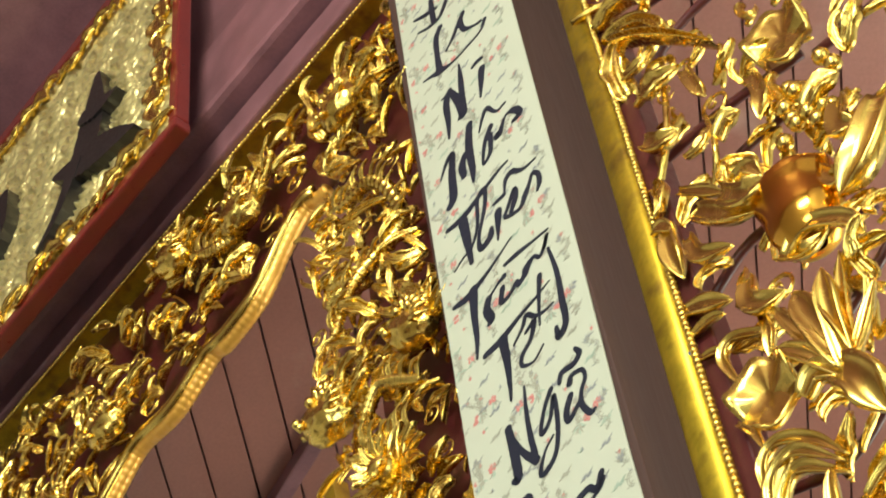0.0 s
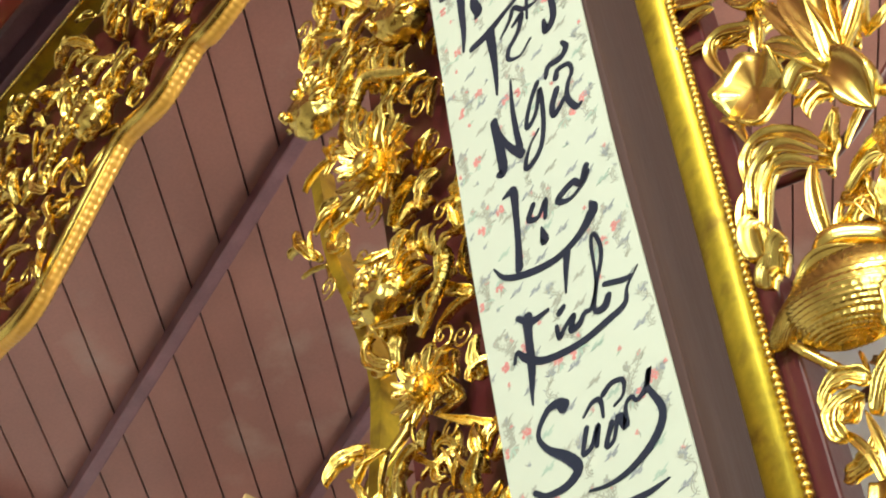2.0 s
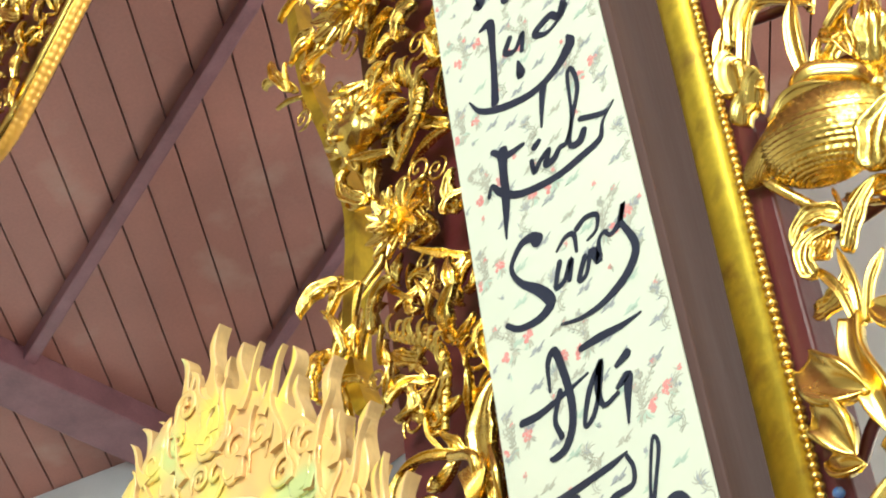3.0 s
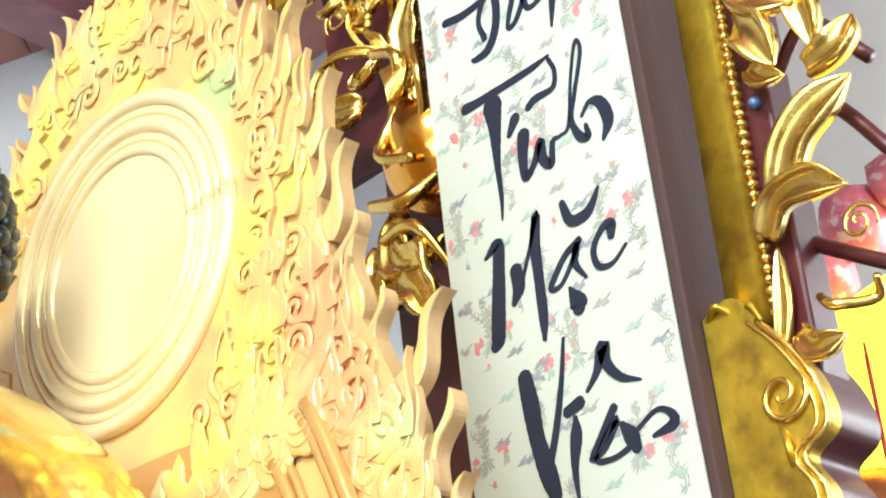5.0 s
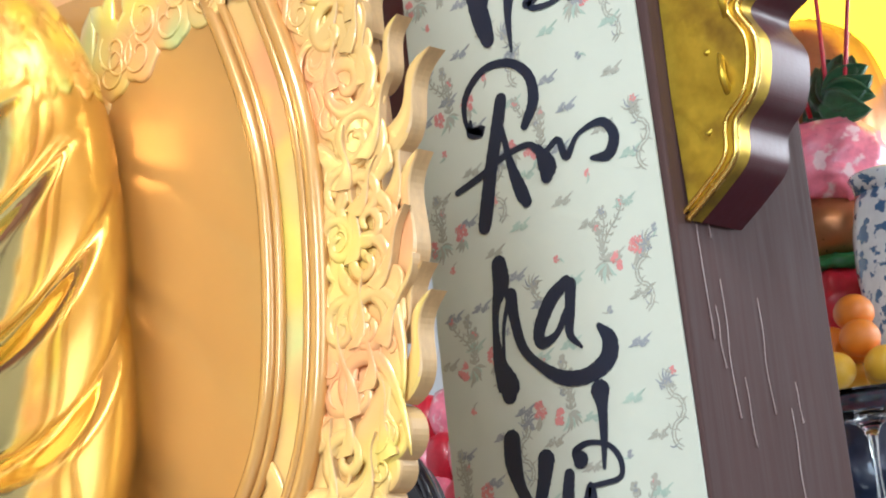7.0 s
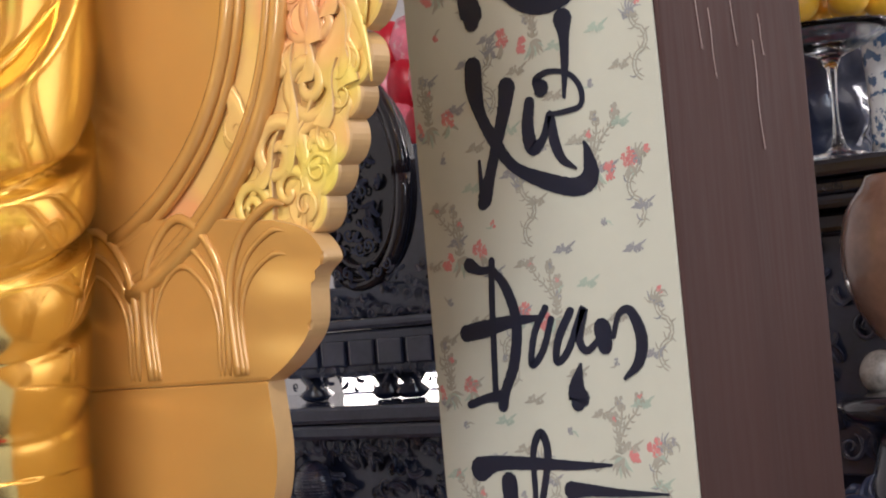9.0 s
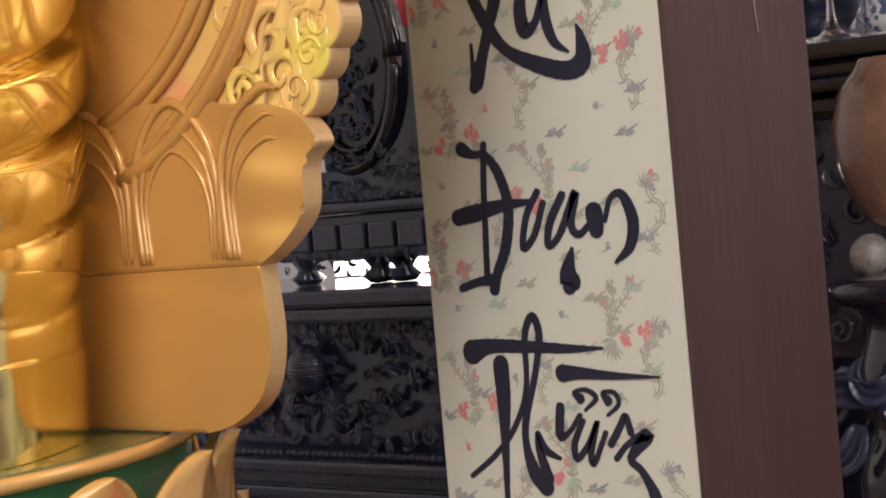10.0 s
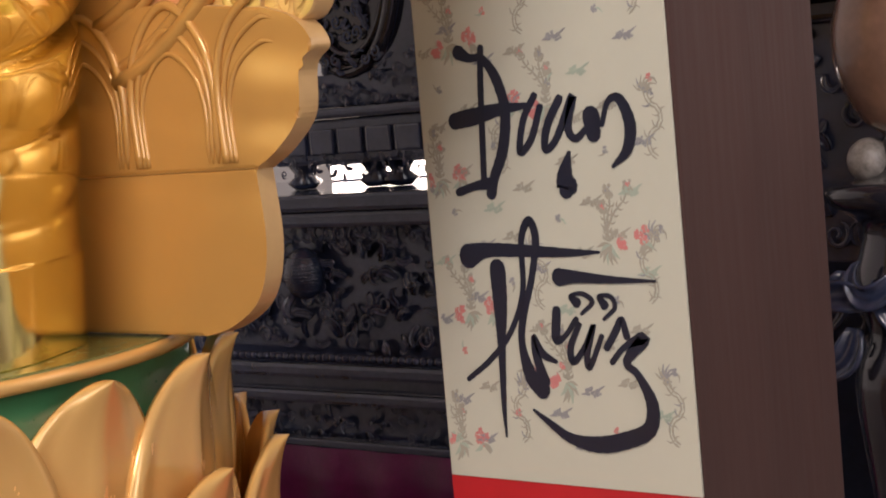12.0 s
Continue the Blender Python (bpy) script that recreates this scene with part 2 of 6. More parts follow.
# ---- carving helpers ----
def leaf_mesh(name, mat, curl, broad, lift=0.16, lobes=0):
    """A carved leaf of length 1 along z, facing -y, with a hollowed blade, raised edges and a thick back."""
    bm = bmesh.new()
    n, cols = 12, 13
    x = z = 0.0
    a = -curl * 0.35
    top, back = [], []
    for i in range(n + 1):
        s = i / n
        w = broad * 0.5 * (math.sin(math.pi * min(1, s * 0.92 + 0.08) ** 0.75) ** 0.8) * (1 + lobes * 0.22 * math.sin(s * 17)) + 0.006
        sx, sz = math.cos(a), -math.sin(a)
        rise = lift * (math.sin(math.pi * (0.12 + 0.8 * s)) + 0.5 * s * s)
        row, low = [], []
        for k in range(cols):
            u = k / (cols - 1) * 2 - 1
            ridge = (0.45, 0.95, 0.6, 0.15, -0.1, -0.05, 0.3, -0.05, -0.1, 0.15, 0.6, 0.95, 0.45)[k] * broad * 0.24 * math.sin(math.pi * (0.1 + 0.88 * s))
            row.append(bm.verts.new((x + u * w * sx, -rise - ridge, z + u * w * sz)))
            low.append(bm.verts.new((x + u * w * 0.9 * sx, -rise + 0.07 + 0.05 * (1 - abs(u)), z + u * w * 0.9 * sz)))
        top.append(row)
        back.append(low)
        x += math.sin(a) / n
        z += math.cos(a) / n
        a += curl / n * (0.6 + 1.2 * s)
    for i in range(n):
        for k in range(cols - 1):
            bm.faces.new((top[i][k], top[i][k + 1], top[i + 1][k + 1], top[i + 1][k]))
            bm.faces.new((back[i][k], back[i + 1][k], back[i + 1][k + 1], back[i][k + 1]))
        bm.faces.new((top[i][0], top[i + 1][0], back[i + 1][0], back[i][0]))
        bm.faces.new((top[i][-1], back[i][-1], back[i + 1][-1], top[i + 1][-1]))
    bm.faces.new(top[0] + back[0][::-1])
    bm.faces.new(top[-1][::-1] + back[-1])
    return mesh_of(name, bm, mat, True)


def leaf_set(name, mat):
    return [leaf_mesh(name, mat, 0.5, 0.26, 0.07, 0.6), leaf_mesh(name, mat, 2.4, 0.3, 0.1, 0.9), leaf_mesh(name, mat, 0.9, 0.46, 0.12, 1),
            leaf_mesh(name, mat, -0.8, 0.5, 0.14, 1), leaf_mesh(name, mat, -2.2, 0.3, 0.1, 0.9), leaf_mesh(name, mat, 3.6, 0.26, 0.12, 0.5), leaf_mesh(name, mat, 1.2, 0.16, 0.08)]


def carved(name, me, parent, x, y, z, angle, length, width=1.0, mirror=1, lean=0.0, label=""):
    """One carved piece on its panel: angle turns it clockwise from upright, lean tips it out of the panel."""
    ob = new(name, me)
    ob.parent = parent
    ob.matrix_local = Matrix.Translation((x, y, z)) @ Matrix.Rotation(angle, 4, "Y") @ Matrix.Rotation(lean, 4, "X") @ Matrix.Diagonal((length * width * mirror, length, length, 1))
    if label:
        ob["label"] = label
    return ob


def sprig(parent, meshes, y, text, spread=0.02):
    """Leaves given by base, tip, breadth and kind."""
    for k, row in enumerate(text.split(";")):
        x0, z0, x1, z1, w, kind = (float(v) for v in row.split())
        length = math.hypot(x1 - x0, z1 - z0) * 1.2
        carved("leaf", meshes[int(kind)], parent, x0, y - spread * (k % 3), z0, math.atan2(x1 - x0, z1 - z0), length, w / length * 3.3, 1, 0.12 * math.sin(k * 2.3))


def vine(parent, mat, y, radius, text, name="vine"):
    pts = [tuple(float(v) for v in q.split(",")) for q in text.split()]
    bm = bmesh.new()
    line = spline([(x, y - 0.02 * math.sin(2.2 * i), z) for i, (x, z) in enumerate(pts)], 8 * len(pts))
    m = len(line) - 1
    tube(bm, line, [radius * (0.55 + 0.45 * math.sin(math.pi * (0.15 + 0.8 * i / m))) for i in range(m + 1)], 8)
    return part(name, bm, mat, parent, smooth=True)


def straps(parent, mat, y, text, name="carved_strap"):
    """Smooth carved bands with rolled rims and a hollow face, each through its points (x,z) and then its breadth."""
    for row, item in enumerate(text.split(";")):
        *pts, wide = item.split()
        wide = 1.25 * float(wide)
        line = spline([tuple(float(v) for v in p.split(",")) for p in pts], 9 * (len(pts) - 1))
        m = len(line) - 1
        bm = bmesh.new()
        rings = []
        for i, (x, z) in enumerate(line):
            u = i / m
            a, b = line[max(0, i - 1)], line[min(m, i + 1)]
            d = math.hypot(b[0] - a[0], b[1] - a[1]) or 1
            nx, nz = -(b[1] - a[1]) / d, (b[0] - a[0]) / d
            w = wide * 0.5 * (0.35 + 0.65 * math.sin(math.pi * (0.18 + 0.55 * u)) if u < 0.6 else 0.35 + 0.65 * math.sin(math.pi * 0.51) * (1 - ((u - 0.6) / 0.4) ** 2 * 0.98) - 0.35 * ((u - 0.6) / 0.4) ** 2)
            w = max(w, 0.0015) * (1 + 0.06 * math.sin(u * 9 + row))
            swell = 0.3 * wide * math.sin(math.pi * (0.1 + 0.7 * u)) + 0.25 * wide * math.sin(row * 1.7) * u
            ring = [bm.verts.new((x + nx * w * k, y - swell - w * h, z + nz * w * k)) for k, h in ((-1, 0.1), (-0.92, 0.42), (-0.72, 0.46), (-0.5, 0.12), (-0.1, 0.02), (0.25, 0.05), (0.55, 0.2), (0.75, 0.5), (0.93, 0.44), (1, 0.1))]
            ring += [bm.verts.new((x + nx * w * k, y - swell + w * 0.5 + 0.004, z + nz * w * k)) for k in (0.8, -0.8)]
            rings.append(ring)
        for p, q in zip(rings, rings[1:]):
            for k in range(12):
                bm.faces.new((p[k], p[(k + 1) % 12], q[(k + 1) % 12], q[k]))
        bm.faces.new(rings[0][::-1])
        bm.faces.new(rings[-1])
        part(name, bm, mat, parent, smooth=True)


def lily_pad(parent, mat, x, y, z, r):
    """A frilled lotus leaf seen from its face, with veins that run out to a wavy rim."""
    bm = bmesh.new()
    n, rings = 60, []
    for j in range(9):
        u = j / 8
        ring = []
        for k in range(n):
            a = 2 * math.pi * k / n
            wave = u * u * (0.24 * math.sin(3 * a + 0.5) + 0.12 * math.sin(5 * a))
            vein = 0.05 * u * abs(math.sin(4.5 * a)) - (0.1 if j == 8 else 0)
            ring.append(bm.verts.new((x + r * u * math.cos(a) * (1 + 0.1 * math.sin(3 * a)) + 0.001 * math.cos(a), y - r * (wave - vein + 0.25 * u), z + r * 1.25 * u * math.sin(a) * (1 + 0.12 * math.cos(4 * a)) + 0.001 * math.sin(a))))
        rings.append(ring)
    rings.append([bm.verts.new(v.co + Vector((0, 0.02, 0))) for v in rings[-1]])
    for p, q in zip(rings, rings[1:]):
        for k in range(n):
            bm.faces.new((p[k], p[(k + 1) % n], q[(k + 1) % n], q[k]))
    bm.faces.new(rings[0][::-1])
    bm.faces.new(rings[-1])
    return part("lotus_leaf", bm, mat, parent, "frilled gilt lotus leaf", True)


def spiral_mesh(name, mat, turns=1.6, thick=0.13, flat=0.8, rise=0.22):
    """A rolled scroll of radius 1 in the xz plane."""
    bm = bmesh.new()
    n = 30
    line, rad = [], []
    for i in range(n + 1):
        s = i / n
        a, r = turns * 2 * math.pi * s, 0.92 * (1 - s) ** 0.8 + 0.1
        line.append((r * math.cos(a), -rise * s, r * math.sin(a)))
        rad.append(thick * (1.15 - 0.5 * s) if s > 0.08 else thick * (0.3 + 8 * s))
    tube(bm, line, rad, 7, flat)
    return mesh_of(name, bm, mat, True)


def rosette(parent, meshes, x, y, z, r, petals=11, name="flower"):
    """An open flower: two rings of petals round a domed heart, one mesh."""
    bm = bmesh.new()
    for ring, (count, scale, tilt) in enumerate(((petals, 1.0, 0.25), (petals - 3, 0.66, 0.7))):
        for k in range(count):
            a = 2 * math.pi * (k + 0.5 * ring) / count
            m = Matrix.Translation((x, y - 0.25 * r * ring, z)) @ Matrix.Rotation(a, 4, "Y") @ Matrix.Rotation(tilt, 4, "X") @ Matrix.Diagonal((r * scale * 1.5, r * scale, r * scale, 1))
            start = len(bm.verts)
            bm.from_mesh(meshes[0])
            bm.verts.ensure_lookup_table()
            bmesh.ops.transform(bm, matrix=m, verts=bm.verts[start:])
    bmesh.ops.create_uvsphere(bm, u_segments=12, v_segments=8, radius=r * 0.3, matrix=Matrix.Translation((x, y - 0.3 * r, z)))
    return part(name, bm, meshes[0].materials[0], parent, smooth=True)


def scaled_body(parent, mat, x, y, z, rx, rz, angle=0.0, name="scaly_body"):
    """A rounded body whose skin is cut into overlapping scales."""
    bm = bmesh.new()
    turn = Matrix.Translation((x, y, z)) @ Matrix.Rotation(angle, 4, "Y")
    bmesh.ops.create_uvsphere(bm, u_segments=120, v_segments=76, radius=1)
    for v in bm.verts:
        lon, lat = math.atan2(v.co.x, -v.co.y) * 6.4, math.asin(max(-1, min(1, v.co.z))) * 7.6
        row = math.floor(lat)
        fx, fz = (lon + 0.5 * (row % 2)) % 1 - 0.5, lat - row
        v.co *= 1 + 0.085 * (1 - fz) ** 0.7 * max(0.0, 1 - (fx * 2) ** 2 * (0.3 + fz))
    bmesh.ops.transform(bm, matrix=turn @ Matrix.Diagonal((rx, min(rx, rz) * 0.75, rz, 1)), verts=bm.verts)
    return part(name, bm, mat, parent, smooth=True)


def dragon_head(parent, mat, x, y, z, r):
    """A knotted carved head: a lumpy skull with a blunt snout, brow ridges, round eyes and curled nostrils."""
    bm = bmesh.new()
    bmesh.ops.create_icosphere(bm, subdivisions=4, radius=1)
    for v in bm.verts:
        d = v.co.normalized()
        v.co *= 1 + 0.16 * noise.noise(d * 3.1 + Vector((x * 9, 0, z * 7))) + 0.09 * noise.noise(d * 8.0 + Vector((z * 5, x, 0))) + 0.15 * max(0.0, -d.x * 0.8 - d.z * 0.5) ** 3
        v.co.x, v.co.y, v.co.z = v.co.x * r, v.co.y * r * 0.62, v.co.z * r * 0.78
    place = Matrix.Translation((x, y, z)) @ Matrix.Rotation(RNG.uniform(-0.6, 0.6), 4, "Y")
    bmesh.ops.transform(bm, matrix=place, verts=bm.verts)
    head = part("dragon_head", bm, mat, parent, smooth=True)
    for name, dx, dz, q in (("eye", -0.35, 0.35, 0.2), ("eye", 0.25, 0.42, 0.19), ("nostril", -0.85, -0.2, 0.15), ("nostril", -0.6, -0.38, 0.14)):
        bm = bmesh.new()
        bmesh.ops.create_uvsphere(bm, u_segments=10, v_segments=7, radius=q * r, matrix=place @ Matrix.Translation((dx * r, -0.55 * r, dz * r)))
        part(name, bm, mat, head, smooth=True)
    for k in range(6):
        a = -0.2 + 0.4 * k
        bm = bmesh.new()
        tube(bm, spline([(0.3 * r * math.cos(a), -0.4 * r, 0.3 * r * math.sin(a)), (0.8 * r * math.cos(a), -0.62 * r, 0.7 * r * math.sin(a)), (1.25 * r * math.cos(a + 0.3), -0.4 * r, 1.15 * r * math.sin(a + 0.3))], 8), [0.1 * r] * 6 + [0.07 * r, 0.045 * r, 0.015 * r], 6)
        bmesh.ops.transform(bm, matrix=place, verts=bm.verts)
        part("horn", bm, mat, head, smooth=True)
    return head


GOLD_LEAVES = leaf_set("leaf", GOLD)
SCROLL = spiral_mesh("scroll", GOLD)
RNG = random.Random(7)


def carved_field(parent, meshes, scroll, inside, x0, x1, z0, z1, y, step, size, flowers=0.07):
    """Dense high relief: fans of flame leaves and scrolls at uneven places where inside(x, z) holds."""
    z, row = z0, 0
    while z < z1:
        x = x0 + (step / 2 if row % 2 else 0)
        while x < x1:
            px, pz = x + RNG.uniform(-0.35, 0.35) * step, z + RNG.uniform(-0.35, 0.35) * step
            if inside(px, pz):
                kind = RNG.random()
                if kind < flowers:
                    rosette(parent, meshes, px, y - 0.03, pz, size * 0.62, 10)
                elif kind < flowers + 0.16:
                    s = size * RNG.uniform(0.22, 0.4)
                    carved("scroll", scroll, parent, px, y - 0.02, pz, RNG.uniform(0, 6.3), s, 1, RNG.choice((-1, 1)))
                else:
                    a = RNG.uniform(-math.pi, math.pi)
                    for k in range(RNG.choice((2, 2, 3, 4))):
                        carved("leaf", RNG.choice(meshes), parent, px, y - RNG.uniform(-0.01, 0.045), pz, a + (k - 1) * RNG.uniform(0.5, 0.9),
                               size * RNG.uniform(0.6, 1.35), RNG.uniform(0.42, 0.85), RNG.choice((-1, 1)), RNG.uniform(-0.1, 0.45))
            x += step
        z += step * 0.86
        row += 1


# ---- hall ----
# Floor and high ceiling lie out of view, added to enclose the light.
structure("floor", FLOOR, (-9, 4, -5, 6.2, -0.1, 0.0), "dark red-brown polished tile floor of the hall", "floor")
structure("wall_west", PLASTER, (-9.2, -9.0, -5, 6.2, 0, 9.6), "white plastered far side wall of the hall", "wall")
structure("wall_north", PLASTER, (-9.2, 4.2, 6.2, 6.4, 0, 9.6), "white plastered rear wall of the hall", "wall")
structure("ceiling", BEAM, (-9.2, 4.2, -5.2, 6.4, 9.6, 9.7), "unseen dark timber ceiling added to close the hall", "ceiling")


def pierced_wall(name, label, along, fixed, lo, hi, top, holes):
    """A wall with openings right through it, one above another: along 'x' at y = fixed, or along 'y' at x = fixed."""
    bm = bmesh.new()
    pieces, level = [], 0
    for a, b, z0, z1 in sorted(holes, key=lambda h: h[2]):
        pieces += [(lo, hi, level, z0)] * (z0 > level) + [(lo, a, z0, z1), (b, hi, z0, z1)]
        level = z1
    pieces.append((lo, hi, level, top))
    for a, b, z0, z1 in pieces:
        if along == "x":
            box(bm, a, b, fixed - 0.1, fixed + 0.1, z0, z1)
        else:
            box(bm, fixed - 0.1, fixed + 0.1, a, b, z0, z1)
    return tagged(part(name, bm, PLASTER), label, "wall", kind="structure")


# Both walls are unseen, added with openings cut to suit the lamps.
pierced_wall("wall_south", "unseen white front wall with an assumed doorway and clerestory", "x", -5.1, -9.2, 4.2, 9.6, [(-0.9, 1.9, 0, 3.9), (-0.5, 3.7, 6.5, 7.9)])
pierced_wall("wall_east", "unseen white side wall with an assumed tall window", "y", 4.1, -5, 6.2, 9.6, [(-0.9, 1.7, 1.0, 4.2)])

# skewed plank ceiling behind the tie beam, with two battens and an edge beam
CEIL = 7.6
ALONG, ACROSS = Vector((-0.669, 0.743, 0)), Vector((0.743, 0.669, 0))
bm = bmesh.new()
for k in range(-4, 58):
    c, sag = -1.0485 + 0.187 * (k - 22), 0.002 * math.sin(k * 5.1)
    corner = [[bm.verts.new(ACROSS * (c + u) + ALONG * v + Vector((0, 0, CEIL + sag + w))) for w in (0, 0.03)] for u, v in ((-0.0885, -4), (0.0885, -4), (0.0885, 12), (-0.0885, 12))]
    bm.faces.new([q[0] for q in corner])
    bm.faces.new([q[1] for q in corner][::-1])
    for i in range(4):
        bm.faces.new((corner[i][0], corner[i][1], corner[(i + 1) % 4][1], corner[(i + 1) % 4][0]))
for co, no in (((0, 2.46, 0), (0, -1, 0)), ((0, 6.19, 0), (0, 1, 0)), ((-8.99, 0, 0), (-1, 0, 0)), ((3.9, 0, 0), (1, 0, 0))):
    bmesh.ops.bisect_plane(bm, geom=bm.verts[:] + bm.edges[:] + bm.faces[:], plane_co=co, plane_no=no, clear_outer=True)
tagged(part("plank_ceiling", bm, PLANK), "reddish brown stained plank ceiling with dark open joints", "ceiling", kind="structure")
structure("ceiling_backing", BEAM, (-9.0, 4.0, 2.46, 6.2, 7.66, 7.7), "dark boards above the plank ceiling", "ceiling")


def batten(name, x0, y0, x1, y1, w, h, z, mat, label):
    bm = bmesh.new()
    length = math.hypot(x1 - x0, y1 - y0)
    box(bm, 0, length, -w / 2, w / 2, z - h, z, bevel=0.01)
    bmesh.ops.transform(bm, matrix=Matrix.Translation((x0, y0, 0)) @ Matrix.Rotation(math.atan2(y1 - y0, x1 - x0), 4, "Z"), verts=bm.verts)
    return tagged(part(name, bm, mat), label, "beam", kind="structure")


batten("batten_1", -3.2, 3.19, -6.9, 3.93, 0.07, 0.09, CEIL + 0.004, BEAM, "dark narrow batten under the plank ceiling")
batten("batten_2", -3.4, 4.26, -6.9, 5.14, 0.07, 0.09, CEIL + 0.004, BEAM, "dark narrow batten under the plank ceiling")
batten("edge_beam", -6.78, 2.5, -7.1, 6.15, 0.32, 0.16, CEIL + 0.002, BEAM, "brown painted beam at the edge of the plank ceiling")
bm = bmesh.new()
box(bm, -1.6, 0.45, 0, 0.1, 0, CEIL - 0.002)
bmesh.ops.transform(bm, matrix=Matrix.Translation((-7.58, 4.78, 0)) @ Matrix.Rotation(0.395, 4, "Z"), verts=bm.verts)
tagged(part("wall_inner", bm, PLASTER), "white plastered inner wall meeting the plank ceiling", "wall", kind="structure")
structure("beam_2", BROWN, (-8.98, -8.7, 2.5, 6.19, 7.1, 7.58), "brown painted wall beam", "beam", 0.01)

# column
structure("column", BROWN, (-1.894, -1.43, 2.08, 2.455, 0, 9.6), "square brown-painted timber column with dried paint drips", "column", 0.005)
for k, (y, z, length) in enumerate(((2.17, 2.04, 0.2), (2.15, 2.0, 0.09), (2.2, 1.9, 0.1), (2.26, 2.02, 0.17), (2.31, 1.86, 0.16), (2.33, 1.9, 0.06), (2.13, 2.35, 0.4), (2.155, 2.3, 0.2))):
    bm = bmesh.new()
    tube(bm, spline([(-1.429, y, z), (-1.429, y + 0.003, z - length * 0.3), (-1.429, y - 0.001 + 0.002 * (k % 3), z - length * 0.6), (-1.429, y + 0.007, z - length)], 10), [0.0007] * 10 + [0.0016], 6)
    part("paint_drip", bm, PAINT_DRIP, bpy.data.objects["column"], smooth=True)

# ---- scroll with brush lettering ----
banner = thing("hanging_scroll", "long pale flowered paper scroll with black brush lettering on the column", "scroll")
SHEET = [(0.45, -1.889, -1.428), (0.93, -1.889, -1.429), (1.8, -1.889, -1.434), (2.6, -1.896, -1.449), (3.5, -1.888, -1.448), (4.3, -1.892, -1.45), (5.1, -1.883, -1.43), (6.3, -1.866, -1.412), (7.6, -1.84, -1.392)]


def sheet_edge(z, side):
    """The slightly uneven left (1) or right (2) edge of the scroll at a height."""
    return float(np.interp(z, [r[0] for r in SHEET], [r[side] for r in SHEET]))


def sheet(name, mat, z0, z1, y, label=""):
    """A length of the scroll: thin paper that bellies a little off the column."""
    bm = bmesh.new()
    n, cols = max(4, int((z1 - z0) / 0.08)), 8
    layers = []
    for back in (0, 1):
        grid = []
        for i in range(n + 1):
            z = z0 + (z1 - z0) * i / n
            a, b = sheet_edge(z, 1), sheet_edge(z, 2)
            grid.append([bm.verts.new((a + (b - a) * k / cols, y + 0.0035 * back, z)) for k in range(cols + 1)])
        layers.append(grid)
    front, rear = layers
    for i in range(n):
        for k in range(cols):
            bm.faces.new((front[i][k], front[i][k + 1], front[i + 1][k + 1], front[i + 1][k]))
            bm.faces.new((rear[i][k], rear[i + 1][k], rear[i + 1][k + 1], rear[i][k + 1]))
        bm.faces.new((front[i][0], front[i + 1][0], rear[i + 1][0], rear[i][0]))
        bm.faces.new((front[i][-1], rear[i][-1], rear[i + 1][-1], front[i + 1][-1]))
    return part(name, bm, mat, banner, label)


sheet("paper", PAPER, 0.93, 7.6, 2.0725)
sheet("red_border", RED_CLOTH, 0.45, 0.929, 2.0722, "plain red lower border")


def ribbon(bm, pts, y0, y1, index=0):
    """A flat stroke of changing breadth through (x, z, breadth), with rounded ends."""
    line = spline(pts, 7 * (len(pts) - 1))
    m = len(line) - 1
    left, right = [], []
    for i, (x, z, w) in enumerate(line):
        a, b = line[max(0, i - 1)], line[min(m, i + 1)]
        dx, dz = b[0] - a[0], b[1] - a[1]
        d = math.hypot(dx, dz) or 1
        w = max(w, 0.0012) / 2 * (1 + 0.05 * math.sin(i * 2.7 + pts[0][0] * 900))
        left.append((x - dz / d * w, z + dx / d * w))
        right.append((x + dz / d * w, z - dx / d * w))

    def cap(p, q, c):
        mx, mz, r = (p[0] + q[0]) / 2, (p[1] + q[1]) / 2, math.hypot(p[0] - q[0], p[1] - q[1]) / 2
        a = math.atan2(p[1] - mz, p[0] - mx)
        return [(mx + r * math.cos(a + c * t * math.pi / 5), mz + r * math.sin(a + c * t * math.pi / 5)) for t in range(1, 5)]
    rows = [(left[i], right[i]) for i in range(m + 1)]
    first, last = cap(left[0], right[0], 1), cap(left[-1], right[-1], -1)
    rows = [(first[1], first[2]), (first[0], first[3])] + rows + [(last[0], last[3]), (last[1], last[2])]
    verts = [[bm.verts.new((x, y0, z)) for x, z in r] + [bm.verts.new((x, y1, z)) for x, z in r] for r in rows]
    for a, b in zip(verts, verts[1:]):
        for f in ((a[0], a[1], b[1], b[0]), (a[2], a[0], b[0], b[2]), (a[1], a[3], b[3], b[1])):
            bm.faces.new(f).material_index = index


def word(text, x, z, *strokes):
    """One brushed word: strokes as x,z,breadth in millimetres from the word's middle."""
    for k, s in enumerate(strokes):
        bm = bmesh.new()
        pts = [tuple(float(v) / 1000 for v in q.split(",")) for q in s.split()]
        ribbon(bm, [(x + a, z + b, w) for a, b, w in pts], 2.0706 - 0.00012 * k, 2.0716)
        if k == 0:
            head = part("word", bm, INK, banner, "black brushed word " + text)
        else:
            part("brush_stroke", bm, INK, head)


